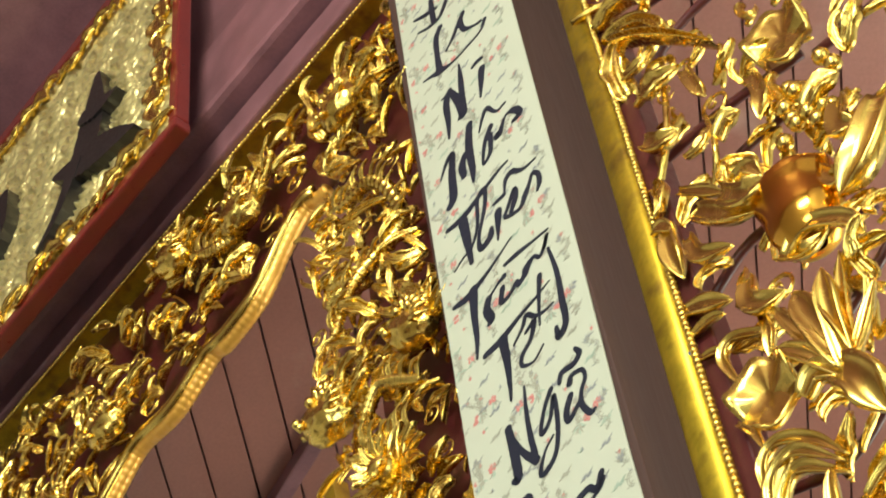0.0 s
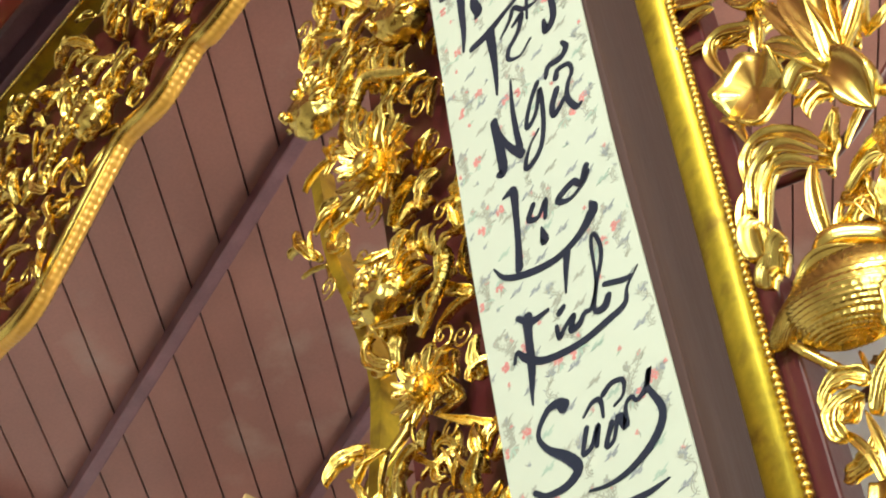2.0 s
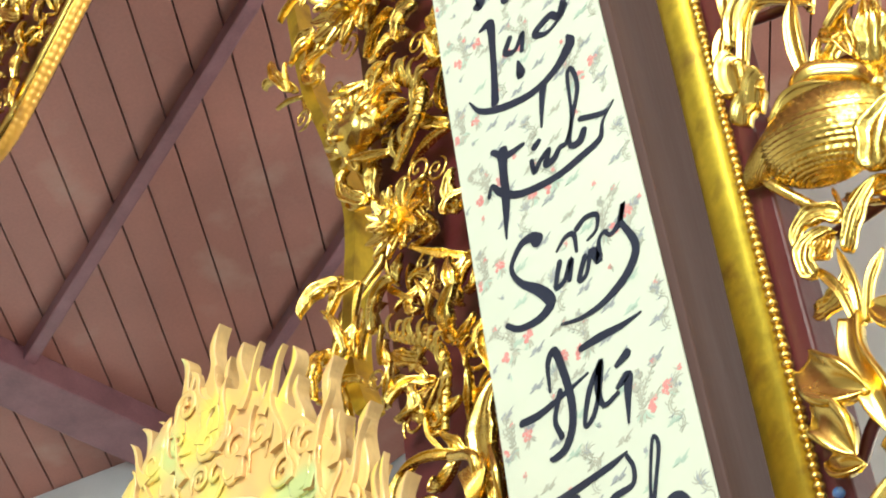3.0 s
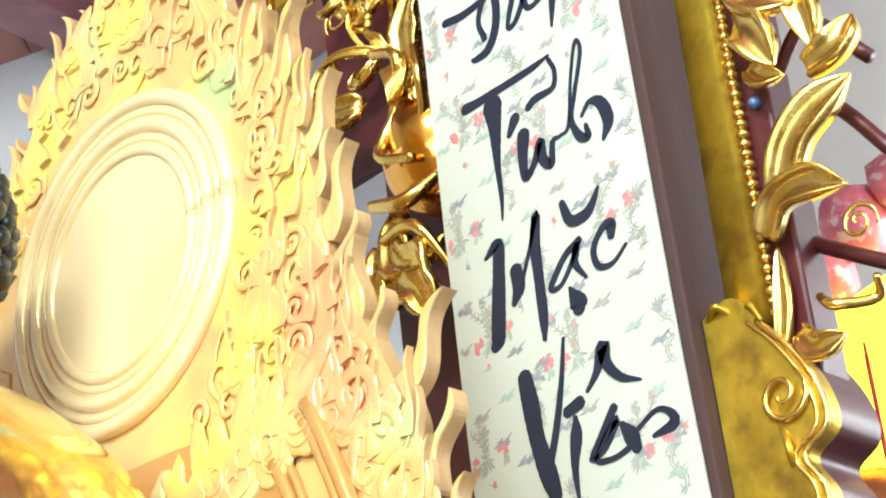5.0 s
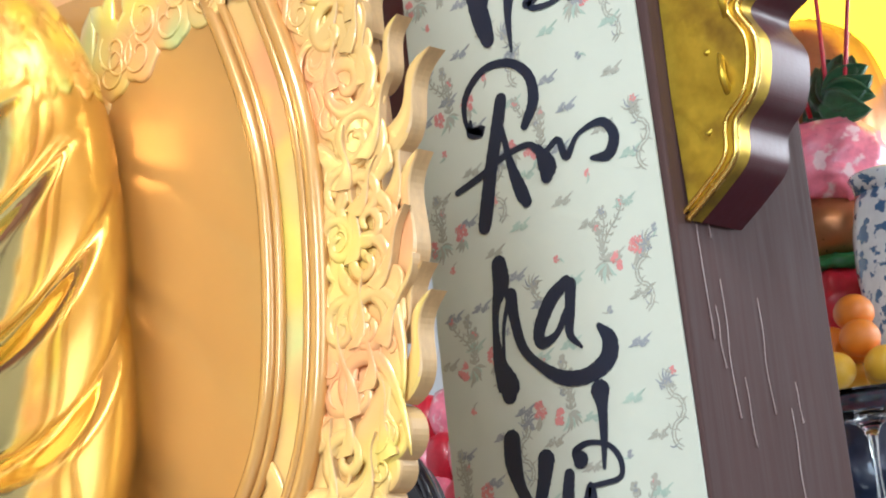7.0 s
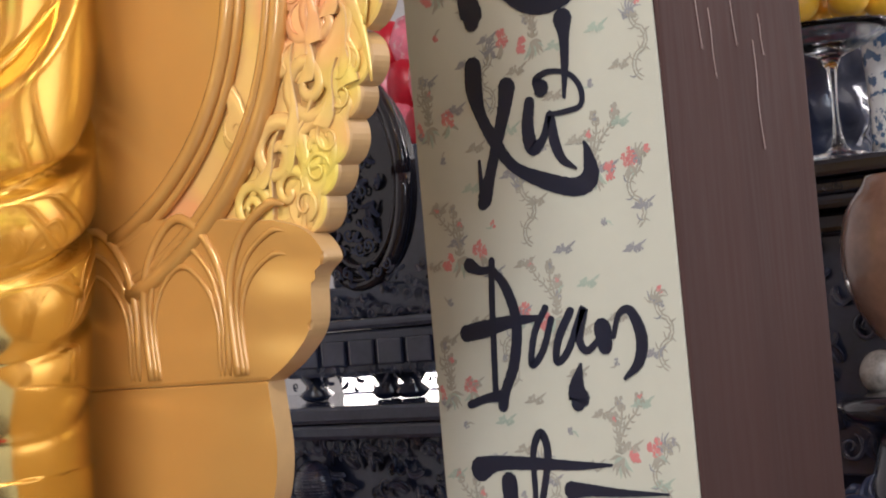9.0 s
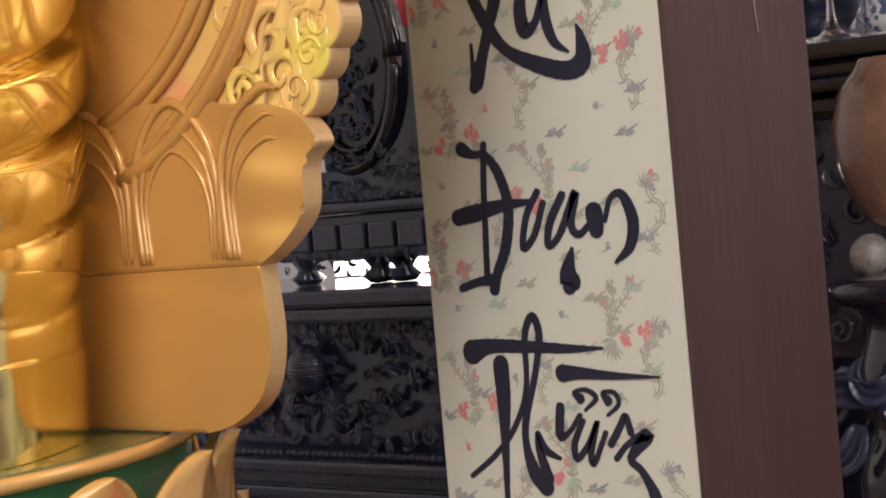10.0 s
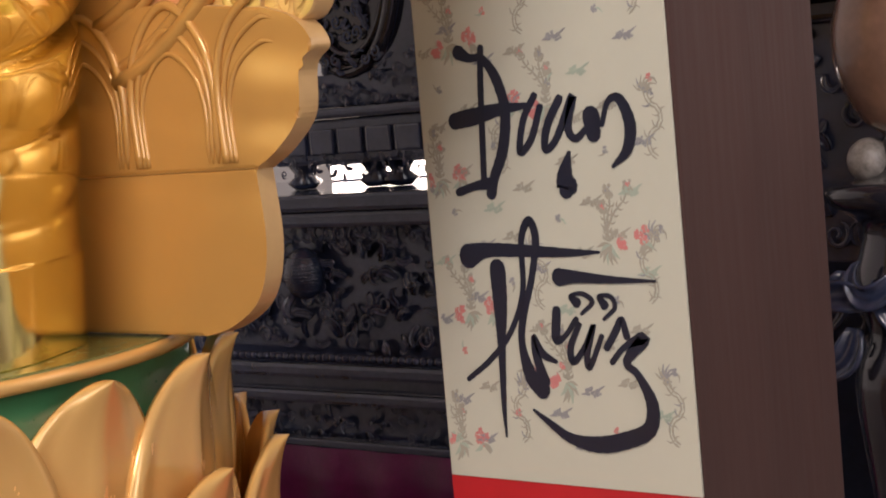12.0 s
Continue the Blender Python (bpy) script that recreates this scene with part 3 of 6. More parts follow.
word("Đà", -1.716, 6.652, "-73,59,12 -25,22,20 26,-5,16", "11,75,20 7,11,24 5,-71,24", "73,-25,24 32,-75,18 -17,-68,14 -67,-34,8")
word("La", -1.660, 6.391, "-34,127,27 -57,87,27 -66,-8,23 -69,-91,30", "-139,-62,6 -102,-79,15 -70,-99,30 -17,-123,11 48,-127,9 114,-121,11 138,-87,19", "-27,-30,10 4,-6,15 44,42,23 64,66,23", "64,66,19 50,32,23 58,-25,19 99,-62,9 122,-74,15")
word("Ni", -1.656, 6.075, "-54,69,26 -75,24,29 -80,-66,22 -90,-146,9", "-88,66,7 -51,56,22 -31,-21,29 -20,-101,36 -34,-107,21", "3,147,7 -3,69,22 -11,-18,25 -16,-107,25", "89,59,15 65,64,18 49,61,13", "80,8,29 68,-50,22 53,-117,7")
word("Môn", -1.648, 5.761, "-160,18,5 -127,70,18 -101,80,25 -115,-5,31 -126,-107,34 -144,-130,31", "-57,22,24 -74,-16,31 -73,-66,24", "-18,130,28 -35,37,31 -39,-77,24 -46,-130,10", "53,22,24 21,-23,17 1,-101,10 32,-83,17 46,-13,21", "68,-45,31 80,-45,24 112,0,9 145,-14,24 160,-51,24 131,-56,14", "11,50,5 38,104,14 57,117,17 85,62,10 122,58,7")
word("Thiên", -1.649, 5.439, "-169,105,17 -105,94,27 -33,112,20 40,130,13 81,132,7", "-109,72,37 -108,-23,29 -108,-113,16", "-171,-82,5 -129,-63,8 -99,-60,8 -64,3,13 -46,102,15 -15,118,17 -26,49,16 -67,-47,13 -67,-98,23 -31,-91,26 -21,-64,16", "44,14,16 6,17,13", "13,-27,29 3,-80,19 -8,-132,6", "54,-78,16 77,-41,23 80,-5,16 49,-46,13 32,-77,14 82,-100,13 110,-70,22 131,-44,13 148,-19,13 165,-41,16 163,-77,19 149,-101,8", "48,23,5 60,62,16 85,71,20 122,36,11 171,27,5")
word("Trùng", -1.671, 5.027, "-172,199,16 -118,187,28 -38,205,13 56,242,5", "-100,191,35 -112,97,25 -118,11,18 -130,-55,8", "-57,106,25 -70,73,28 -61,29,28 -73,18,12", "-64,102,9 -21,124,9 6,130,19", "-6,95,19 -19,51,18 6,46,14 41,65,18", "44,49,15 72,64,21 80,79,27 110,92,12 126,72,12 144,87,12 165,123,12 146,85,12", "157,71,9 164,-31,15 158,-138,20 152,-220,20 124,-242,23 122,-208,12", "15,167,9 60,161,16 112,150,9 172,138,5")
word("Tết", -1.654, 4.886, "-119,68,21 -67,67,24 9,84,15 72,93,9 119,103,4", "-57,67,33 -58,-19,24 -64,-98,15 -71,-152,7", "14,12,9 46,21,18 26,-22,15 -10,-49,15 -16,-81,12 19,-101,7 57,-79,6", "-28,9,6 9,39,12 29,66,15 55,33,13 86,21,9 116,20,4", "95,151,18 76,76,12 61,-8,7")
word("Ngũ", -1.633, 4.588, "-118,71,23 -115,-10,28 -117,-93,28 -132,-93,17", "-119,62,11 -91,-33,17 -57,-94,25", "-46,149,6 -56,68,13 -59,-16,17 -57,-75,19", "26,65,17 -1,32,13 -26,-20,13 -22,-38,14 7,-14,12 30,41,13 23,-50,14 1,-122,14 -37,-150,16 -53,-139,14 -29,-93,7 4,-69,5", "75,-6,19 53,-42,19 55,-72,16 91,-51,14", "80,29,19 91,47,14 122,35,12 126,5,12 108,-20,12 99,-59,16 115,-104,16 132,-106,7", "53,57,11 68,82,17 104,74,17 127,90,17 119,115,11")
word("Lục", -1.679, 4.277, "-86,140,8 -56,135,25 -60,67,19 -69,-12,19 -79,-81,24", "-149,-27,5 -122,-74,13 -59,-114,18 21,-140,18 89,-132,20 138,-100,31 138,-75,10", "-10,49,16 -28,21,16 -1,6,12 26,34,13 17,-10,13", "149,27,18 126,-4,16 105,16,18 58,4,18 88,-21,10 133,-10,10 150,9,13", "1,-30,7 2,-65,26 -2,-70,16")
word("Kính", -1.643, 3.984, "-120,69,31 -126,19,23 -132,-54,23 -144,-119,10 -147,-143,4", "-146,90,13 -111,54,18 -62,47,10", "-174,-13,10 -162,8,10 -142,-23,18 -93,-65,17 -2,-93,17 77,-94,17 125,-88,14 140,-55,7 175,-26,4", "-35,17,18 -22,23,13", "-49,-11,12 -47,-42,12 -28,-27,12 -1,-17,12 -15,-45,17 8,-48,17 26,-33,12 46,-33,10 70,18,7 81,121,10 95,128,11 99,73,11 68,4,10 52,-46,12 77,-57,20 92,-39,17", "89,-6,12 124,-26,12 145,-36,11 153,-35,8", "16,143,20 6,111,15 -8,51,5")
word("Sương", -1.659, 3.672, "-56,111,31 -69,127,22 -100,129,17 -132,94,12 -117,48,14 -72,-4,24 -51,-46,26 -85,-63,19 -137,-52,14 -166,-26,12", "-13,23,14 -27,-8,12 -31,-26,12 -8,-22,12 15,10,14 3,-29,12", "-14,52,6 12,68,10 33,59,12 32,19,7", "48,-7,14 25,-45,12 44,-45,9 64,-4,12", "43,67,14 68,76,11 95,63,11 88,33,7 63,24,6", "70,-9,19 79,-35,18 88,5,9 105,14,10 116,-1,9 141,8,14 159,43,12 143,0,9", "147,4,12 166,-64,18 133,-108,20 71,-129,14 13,-127,9 -35,-110,5")
word("Đài", -1.671, 3.399, "10,85,14 55,81,18 109,72,13 157,71,4", "-157,22,16 -113,15,16 -48,20,11 14,28,4", "-79,45,6 -73,104,12 -52,120,18 -40,65,18 -34,-2,18 -42,-52,18 -66,-86,18 -95,-91,13 -103,-88,9", "-56,31,14 -79,-18,11 -70,-60,13", "46,31,13 10,-9,13 -14,-68,9 8,-63,11 32,-22,11 46,31,16 30,-15,16 36,-56,11 71,-52,9", "107,11,20 81,2,11", "73,-41,9 99,-33,22 91,-71,15 81,-121,4")
word("Tĩnh", -1.656, 3.104, "-150,121,22 -119,119,18 -49,119,15 12,120,13 49,125,4", "47,117,9 56,89,9 47,60,11 7,59,15 -11,51,15", "-89,93,44 -90,48,28 -95,-18,15 -96,-84,9 -101,-125,3", "-43,46,22 -61,21,11", "-30,5,28 -38,-36,21 -38,-74,15 -16,-58,13 4,-24,17 4,-57,21 20,-76,15 30,-38,11 47,-35,6 68,-25,7 87,55,6 108,118,7 116,96,8 92,29,8 76,-18,10 87,-56,17 104,-65,14 103,-43,8", "97,-23,6 117,-6,10 139,-18,21 149,-57,23 133,-86,6")
word("Mặc", -1.661, 2.845, "-145,81,6 -115,95,25 -119,49,27 -129,-11,31 -139,-68,31 -147,-80,21", "-82,31,27 -81,0,27 -95,-23,12", "-68,15,8 -42,66,8 -24,110,17 -34,62,23 -36,0,21 -38,-71,20 -42,-110,8", "56,25,14 22,10,12 -14,-30,12 8,-34,8 38,-3,10 52,21,14 42,-10,14 60,-43,6", "34,103,14 46,66,20 77,62,20 97,77,14 111,97,5", "121,4,14 123,23,22 105,23,12 83,-3,12 87,-35,12 115,-43,8 147,-23,5", "24,-47,6 36,-77,36 36,-87,26")
word("Viên", -1.620, 2.583, "-136,104,30 -131,53,36 -127,-7,32 -114,-69,36 -105,-105,26", "-46,138,6 -61,75,10 -83,6,14 -107,-52,14", "-33,22,22 -58,16,20", "-45,2,8 -49,-29,24 -60,-77,14 -61,-138,4", "31,-11,15 3,-43,14 -25,-75,10 5,-67,8 33,-31,15 -6,-63,8 -14,-82,10 19,-88,9 48,-82,10 66,-74,11", "43,-43,12 56,-66,29 63,-87,19", "68,-61,8 109,-44,8 134,-57,13 136,-76,19 97,-81,6", "-14,34,6 10,58,14 29,93,26 31,64,20 54,32,14 90,14,4")
word("Âm", -1.664, 2.311, "-114,49,6 -116,31,16 -93,29,18 -121,41,8 -120,88,12 -80,122,12 -27,119,14 9,89,17 14,47,21 -8,13,15", "-49,66,23 -65,16,25 -85,-42,25 -99,-92,27 -108,-121,25", "-53,22,8 -44,-35,15 -29,-84,25 -20,-103,19", "-155,-55,10 -103,-41,12 -54,-23,10 -7,-18,10 13,-33,13", "13,-29,13 26,-59,34 23,-75,23", "29,-37,9 52,-27,11 64,-56,13 90,-29,7 134,-22,13 154,-47,18 141,-73,18 110,-71,7")
word("Ha", -1.667, 2.027, "-85,99,29 -85,69,32 -99,37,15 -105,-5,13 -103,-49,25 -91,-86,42 -91,-99,28", "-95,-59,5 -89,0,6 -76,36,9", "-68,48,23 -66,13,19 -56,-32,17 -32,-62,15 12,-92,22 59,-98,24 97,-82,29 105,-55,27 89,-31,9", "40,46,18 6,24,24 -20,-14,22 -18,-35,19 10,-28,11 34,1,13", "47,40,20 40,-1,18 36,-33,13 54,-55,5")
word("Xử", -1.665, 1.781, "-98,80,32 -99,46,32 -90,7,21 -68,-34,22 -35,-75,18 24,-103,25 74,-116,27 101,-104,30 100,-72,16 95,-55,5", "-37,41,31 -46,9,24 -65,-38,20 -81,-78,19 -96,-114,26 -101,-122,19", "-101,-59,5 -101,-101,9", "3,14,18 -4,-22,22 2,-51,24 22,-42,13 39,-7,11 42,-44,18 54,-74,14 77,-90,4", "26,32,27 20,45,13 44,53,8 79,44,8 97,21,9 94,-3,8 62,-8,8 42,-8,7", "76,122,33 76,97,18 73,57,13 67,13,5")
word("Đoạn", -1.663, 1.467, "-157,3,25 -118,8,26 -73,15,19 -20,18,9", "-140,104,23 -119,94,13 -97,95,11", "-96,107,11 -102,50,11 -106,-17,11 -110,-83,11", "-97,95,11 -73,64,17 -59,14,18 -69,-43,19 -90,-84,17 -98,-107,19", "-161,-103,13 -129,-95,13 -101,-92,19", "-3,31,11 -27,-4,11 -37,-49,11 -14,-30,11 6,14,11", "42,24,13 16,-15,13 10,-47,11 32,-32,11 66,26,13 54,-17,13 66,-34,11 89,-19,9", "96,-4,30 98,-29,25", "114,-17,7 127,14,9 147,17,14 162,-19,19 154,-54,16 128,-76,5", "52,-53,5 42,-85,27 44,-101,36 42,-107,23")
word("Thường", -1.658, 1.156, "-157,112,38 -123,120,23 -58,119,19 25,115,13 86,115,4", "-104,93,30 -104,42,26 -108,-25,15 -113,-111,9 -113,-160,3", "-178,-75,8 -130,-43,9 -87,0,9 -59,59,9 -54,134,11 -37,163,13 -27,134,13 -41,76,11 -63,18,13 -68,-24,13 -56,-66,24 -37,-86,28", "-31,-74,19 -44,-32,13 -45,-7,7 -32,-32,13 -7,-44,6", "1,31,15 -3,-10,15 13,-6,8 36,19,9", "40,11,9 22,-22,11 25,-43,11 47,-22,9 66,11,8 51,-30,11 54,-50,9 79,-5,8", "39,43,15 29,52,7 50,56,7 67,44,8 47,27,5", "88,40,14 80,52,7 100,52,7 106,36,7 86,20,5", "87,-21,11 105,4,11 116,20,9 123,-4,11", "95,-41,9 117,-20,9 152,-7,20 120,-40,13 138,-59,11 158,-99,20 150,-135,23 109,-153,25 58,-162,24 8,-155,15 -32,-132,9 -56,-117,3", "12,80,26 42,80,18 102,76,11 179,74,3")


# flowered print of the paper: blossoms, feathered tails and small clouds
bm = bmesh.new()
prng = random.Random(11)


def print_height():
    return 2.0722 - 0.0009 * prng.random()


def blossom(bm, x, z, r, index):
    for k in range(6):
        a = k * 1.047 + prng.random() * 0.5
        d, depth = r * (0.75 if k else 0), print_height()
        cx, cz, q = x + d * math.cos(a), z + d * math.sin(a), r * prng.uniform(0.35, 0.55)
        f = bm.faces.new([bm.verts.new((cx + q * math.cos(t) * prng.uniform(0.7, 1.1), depth, cz + q * math.sin(t))) for t in (0, 1.05, 2.1, 3.14, 4.2, 5.2)])
        f.material_index = index


def stroke(bm, x, z, angle, length, width, index, bend=0.0):
    """One tapered printed stroke."""
    c, s = math.cos(angle), math.sin(angle)
    mid = (x + length * (0.5 * c - bend * s), z + length * (0.5 * s + bend * c))
    lo, hi = sheet_edge(z, 1) + 0.003, sheet_edge(z, 2) - 0.003
    if lo < x < hi and lo < x + length * c < hi and lo < mid[0] < hi:
        ribbon(bm, [(x, z, width * 0.5), (mid[0], mid[1], width), (x + length * c, z + length * s, width * 0.2)], print_height(), 2.0724, index)


def speck(bm, x, z, r, index):
    if sheet_edge(z, 1) + 1.5 * r < x < sheet_edge(z, 2) - 1.5 * r:
        blossom(bm, x, z, r, index)


def phoenix(bm, x, z, size, flip):
    """A printed bird diving down: olive wings, a red crest, and curling plumes above it that end in eyes."""
    for k in range(8):
        stroke(bm, x, z, -1.57 + flip * (k - 2) * 0.3, size * prng.uniform(0.2, 0.34), 0.006, 1 if k % 3 else 2, 0.12 * flip)
    for k in range(5):
        stroke(bm, x - flip * 0.01, z + 0.004, 1.57 + flip * (0.5 + k * 0.25), size * prng.uniform(0.1, 0.16), 0.004, 0)
        speck(bm, x - flip * 0.018 + prng.uniform(-0.008, 0.008), z + prng.uniform(-0.01, 0.012), 0.0055, 0)
    for j, reach in enumerate((0.55, 0.8, 1.0)):
        a, px, pz = 1.57 - flip * (0.45 - 0.35 * j), x + flip * 0.004 * j, z + 0.008
        steps = 5 + j
        for q in range(steps):
            d = size * reach / steps
            stroke(bm, px, pz, a, d * 1.12, 0.0034, 1, 0.06)
            stroke(bm, px, pz, a + 0.9, 0.009, 0.0028, 1, 0.2)
            stroke(bm, px, pz, a - 0.9, 0.009, 0.0028, 1, -0.2)
            px, pz = px + d * math.cos(a), pz + d * math.sin(a)
            a += flip * (0.16 if q < steps / 2 else -0.3)
        speck(bm, px, pz, 0.009, 1)
        speck(bm, px, pz, 0.005, 0 if j != 1 else 3)


def dragon(bm, x, z, size, flip):
    """A printed coiling dragon with a ruffled head, small claws and spines."""
    px, pz, a = x, z, 1.57 + flip * 0.9
    for k in range(11):
        d = size / 7
        for side_step in (-0.0026, 0.0026):
            stroke(bm, px - side_step * math.sin(a), pz + side_step * math.cos(a), a, d * 1.15, 0.0028, 1, 0.04)
        if k % 2:
            stroke(bm, px, pz, a + 1.2, 0.013, 0.0024, prng.choice((1, 3)), 0.2)
            stroke(bm, px, pz, a - 1.3, 0.011, 0.0024, 1, 0.2)
        px, pz = px + d * math.cos(a), pz + d * math.sin(a)
        a += flip * (-0.5 if k % 8 < 4 else 0.55)
    for k in range(6):
        stroke(bm, px, pz, 0.3 + k * 0.5, 0.02, 0.003, prng.choice((1, 3)), 0.2)
        speck(bm, px + prng.uniform(-0.01, 0.01), pz + prng.uniform(-0.008, 0.008), 0.0045, prng.choice((1, 3)))


def cloud(bm, x, z, index):
    """A small printed cloud with a tail."""
    for k in range(4):
        speck(bm, x + 0.0065 * (k - 1.5), z + 0.003 * math.sin(k * 2.1), 0.0052, index)
    stroke(bm, x - 0.01, z - 0.002, 3.3, 0.012, 0.004, index)
    stroke(bm, x + 0.008, z + 0.003, 0.5, 0.014, 0.003, index)


def posy(bm, x, z):
    """A printed red blossom head with a few olive leaves."""
    for k in range(6):
        a = k * 1.05 + prng.random()
        speck(bm, x + 0.0095 * math.cos(a), z + 0.0095 * math.sin(a), 0.0052, 0)
    speck(bm, x, z, 0.005, 0)
    for k in range(4):
        stroke(bm, x, z - 0.01, prng.uniform(-2.6, -0.4), 0.02, 0.006, prng.choice((2, 1, 1)), 0.1)


z, row = 0.98, 0
while z < 6.8:
    flip = 1 if row % 2 else -1
    far, near = -1.845 + 0.02 * flip, -1.6 + 0.05 * flip
    phoenix(bm, far, z, 0.085, 1)
    posy(bm, far + 0.045, z + 0.012)
    phoenix(bm, near, z + 0.1, 0.09, -flip)
    posy(bm, near + 0.055 * flip, z + 0.115)
    dragon(bm, -1.71 + 0.03 * flip, z + 0.01, 0.07, flip)
    dragon(bm, -1.475 - 0.015 * flip, z + 0.02, 0.075, -flip)
    for k in range(19):
        qx, qz = -1.882 + 0.0233 * k + prng.uniform(-0.012, 0.012), z + ((k * 7) % 19) / 19 * 0.2 + prng.uniform(-0.012, 0.012)
        if k % 4 == 2:
            speck(bm, qx, qz, 0.0055, prng.choice((0, 3)))
            stroke(bm, qx, qz, prng.uniform(0, 6.3), 0.015, 0.003, prng.choice((1, 2)), 0.2)
        else:
            cloud(bm, qx, qz, prng.choice((1, 3, 3, 2, 1)))
    z += 0.2
    row += 1
tagged(part("printed_pattern", bm, [PRINT_RED, PRINT_GREY, PRINT_GREEN, PRINT_BLUE], banner, "small printed red blossoms, grey plumes and clouds"), kind="stuff")

# ---- tie beam, hanging plaque ----
structure("beam_1", BEAM, (-8.9, -1.895, 2.12, 2.4, 7.42, 7.58), "dark brown painted tie beam", "beam", 0.012)
structure("beam_3", BEAM, (-8.9, -1.895, 2.03, 2.4, 7.6, 8.1), "dark upper beam with a moulded lower edge", "beam", 0.03)
structure("beam_4", BEAM, (-8.9, -1.895, 2.08, 2.4, 8.12, 9.58), "dark boards above the beam", "beam", 0.01)

plaque = thing("hanging_plaque", "gilt wooden plaque with dark raised strokes in a red frame", "plaque")
PX0, PX1, PZ0, PZ1, PY = -5.4, -2.81, 7.27, 9.1, 1.88
bm = bmesh.new()
nx, nz = 200, 190
field = []
for j in range(nz + 1):
    row = []
    for i in range(nx + 1):
        x, z = PX1 - 0.05 - 1.9 * i / nx, PZ0 + 0.06 + (PZ1 - PZ0 - 0.06) * j / nz
        ripple = abs(math.sin(58 * (z + 0.03 * noise.noise(Vector((x * 9, 0, z * 9)))) + 2.2 * math.sin(x * 31 + 3 * noise.noise(Vector((x * 5, 1, z * 5))))))
        row.append(bm.verts.new((x, PY + 0.016 - 0.03 * ripple - 0.012 * noise.noise(Vector((x * 24, 2, z * 24))), z)))
    field.append(row)
for p, q in zip(field, field[1:]):
    for k in range(nx):
        bm.faces.new((p[k], p[k + 1], q[k + 1], q[k]))
part("panel", bm, GOLD_HAMMERED, plaque, "rippled gilt field", True)
boxed("back_board", LACQUER, (PX0 + 0.05, PX1 - 0.05, PY + 0.026, PY + 0.04, PZ0 + 0.061, PZ1), plaque, "", 0)
for dims in ((PX0, PX1, PY - 0.02, PY + 0.05, PZ0, PZ0 + 0.06), (PX1 - 0.05, PX1, PY - 0.018, PY + 0.045, PZ0 + 0.061, PZ1), (PX0, PX0 + 0.05, PY - 0.018, PY + 0.045, PZ0 + 0.061, PZ1), (PX0, PX1, PY - 0.02, PY + 0.05, PZ1 + 0.001, PZ1 + 0.1)):
    boxed("frame_rail", RED_LACQUER, dims, plaque, "red lacquered rail", 0.01)
for k in range(18):
    xx = PX1 - 0.16 - 0.1 * k
    carved("carved_edge", GOLD_LEAVES[k % 5], plaque, xx, PY - 0.02, PZ0 + 0.1, 1.4 + 0.3 * math.sin(k * 3), 0.16, 1.3)
    carved("carved_edge", GOLD_LEAVES[(k + 2) % 5], plaque, xx, PY - 0.02, PZ1 - 0.14, 1.6 + 0.3 * math.sin(k * 2), 0.16, 1.3)
for k in range(15):
    carved("carved_edge", GOLD_LEAVES[(k + 1) % 5], plaque, PX1 - 0.1, PY - 0.02, PZ0 + 0.2 + 0.11 * k, 0.2 * math.sin(k * 4), 0.16, 1.3)
# bold dark letter shapes, not legible
for k, pts in enumerate((((-3.36, 8.4, 0.05), (-3.37, 8.11, 0.17), (-3.41, 7.85, 0.2), (-3.5, 7.76, 0.1)), ((-3.62, 7.92, 0.03), (-3.4, 7.77, 0.17), (-3.22, 7.66, 0.14), (-3.04, 7.54, 0.02)),
            ((-3.46, 7.8, 0.1), (-3.55, 7.58, 0.07), (-3.67, 7.46, 0.03)), ((-3.41, 8.12, 0.1), (-3.3, 8.05, 0.1), (-3.18, 8.02, 0.02)), ((-4.05, 8.3, 0.1), (-4.07, 8.03, 0.16), (-4.2, 7.92, 0.04)))):
    bm = bmesh.new()
    ribbon(bm, list(pts), PY - 0.05 - 0.004 * k, PY + 0.012)
    part("raised_stroke", bm, DARK_PAINT, plaque, "dark painted raised stroke")
for xx in (-3.2, -4.8):
    bm = bmesh.new()
    tube(bm, [(xx, PY + 0.05, PZ1 + 0.08), (xx, PY + 0.12, 9.62)], 0.012, 6)
    part("hanging_rod", bm, EBONY, plaque)

# ---- carved apron between the columns, nearer bay ----
apron = thing("carved_apron", "openwork gilt and red lacquer apron carved with birds and lotus", "carved panel", group="aprons between the columns")
# long convex gilt moulding beside the column
bm = bmesh.new()
prof = [(-1.4, 2.2), (-1.402, 2.14), (-1.392, 2.127), (-1.36, 2.12), (-1.335, 2.121), (-1.318, 2.13), (-1.318, 2.2)]
LEAN = 0.0265
rows = [[bm.verts.new((x + LEAN * (z - 2.62), y, z)) for x, y in prof] for z in (2.625, 7.6)]
for i in range(len(prof)):
    j = (i + 1) % len(prof)
    bm.faces.new((rows[0][i], rows[0][j], rows[1][j], rows[1][i]))
bm.faces.new(rows[0][::-1])
bm.faces.new(rows[1])
part("moulding", bm, GOLD_FLAT, apron, "worn gilt convex moulding", True)
bm = bmesh.new()
box(bm, -1.3175, -1.262, 2.142, 2.215, 2.5, 7.6, bevel=0.006)
for v in bm.verts:
    v.co.x += LEAN * (v.co.z - 2.62)
part("lacquer_rail", bm, LACQUER, apron, "dark red lacquered rail")
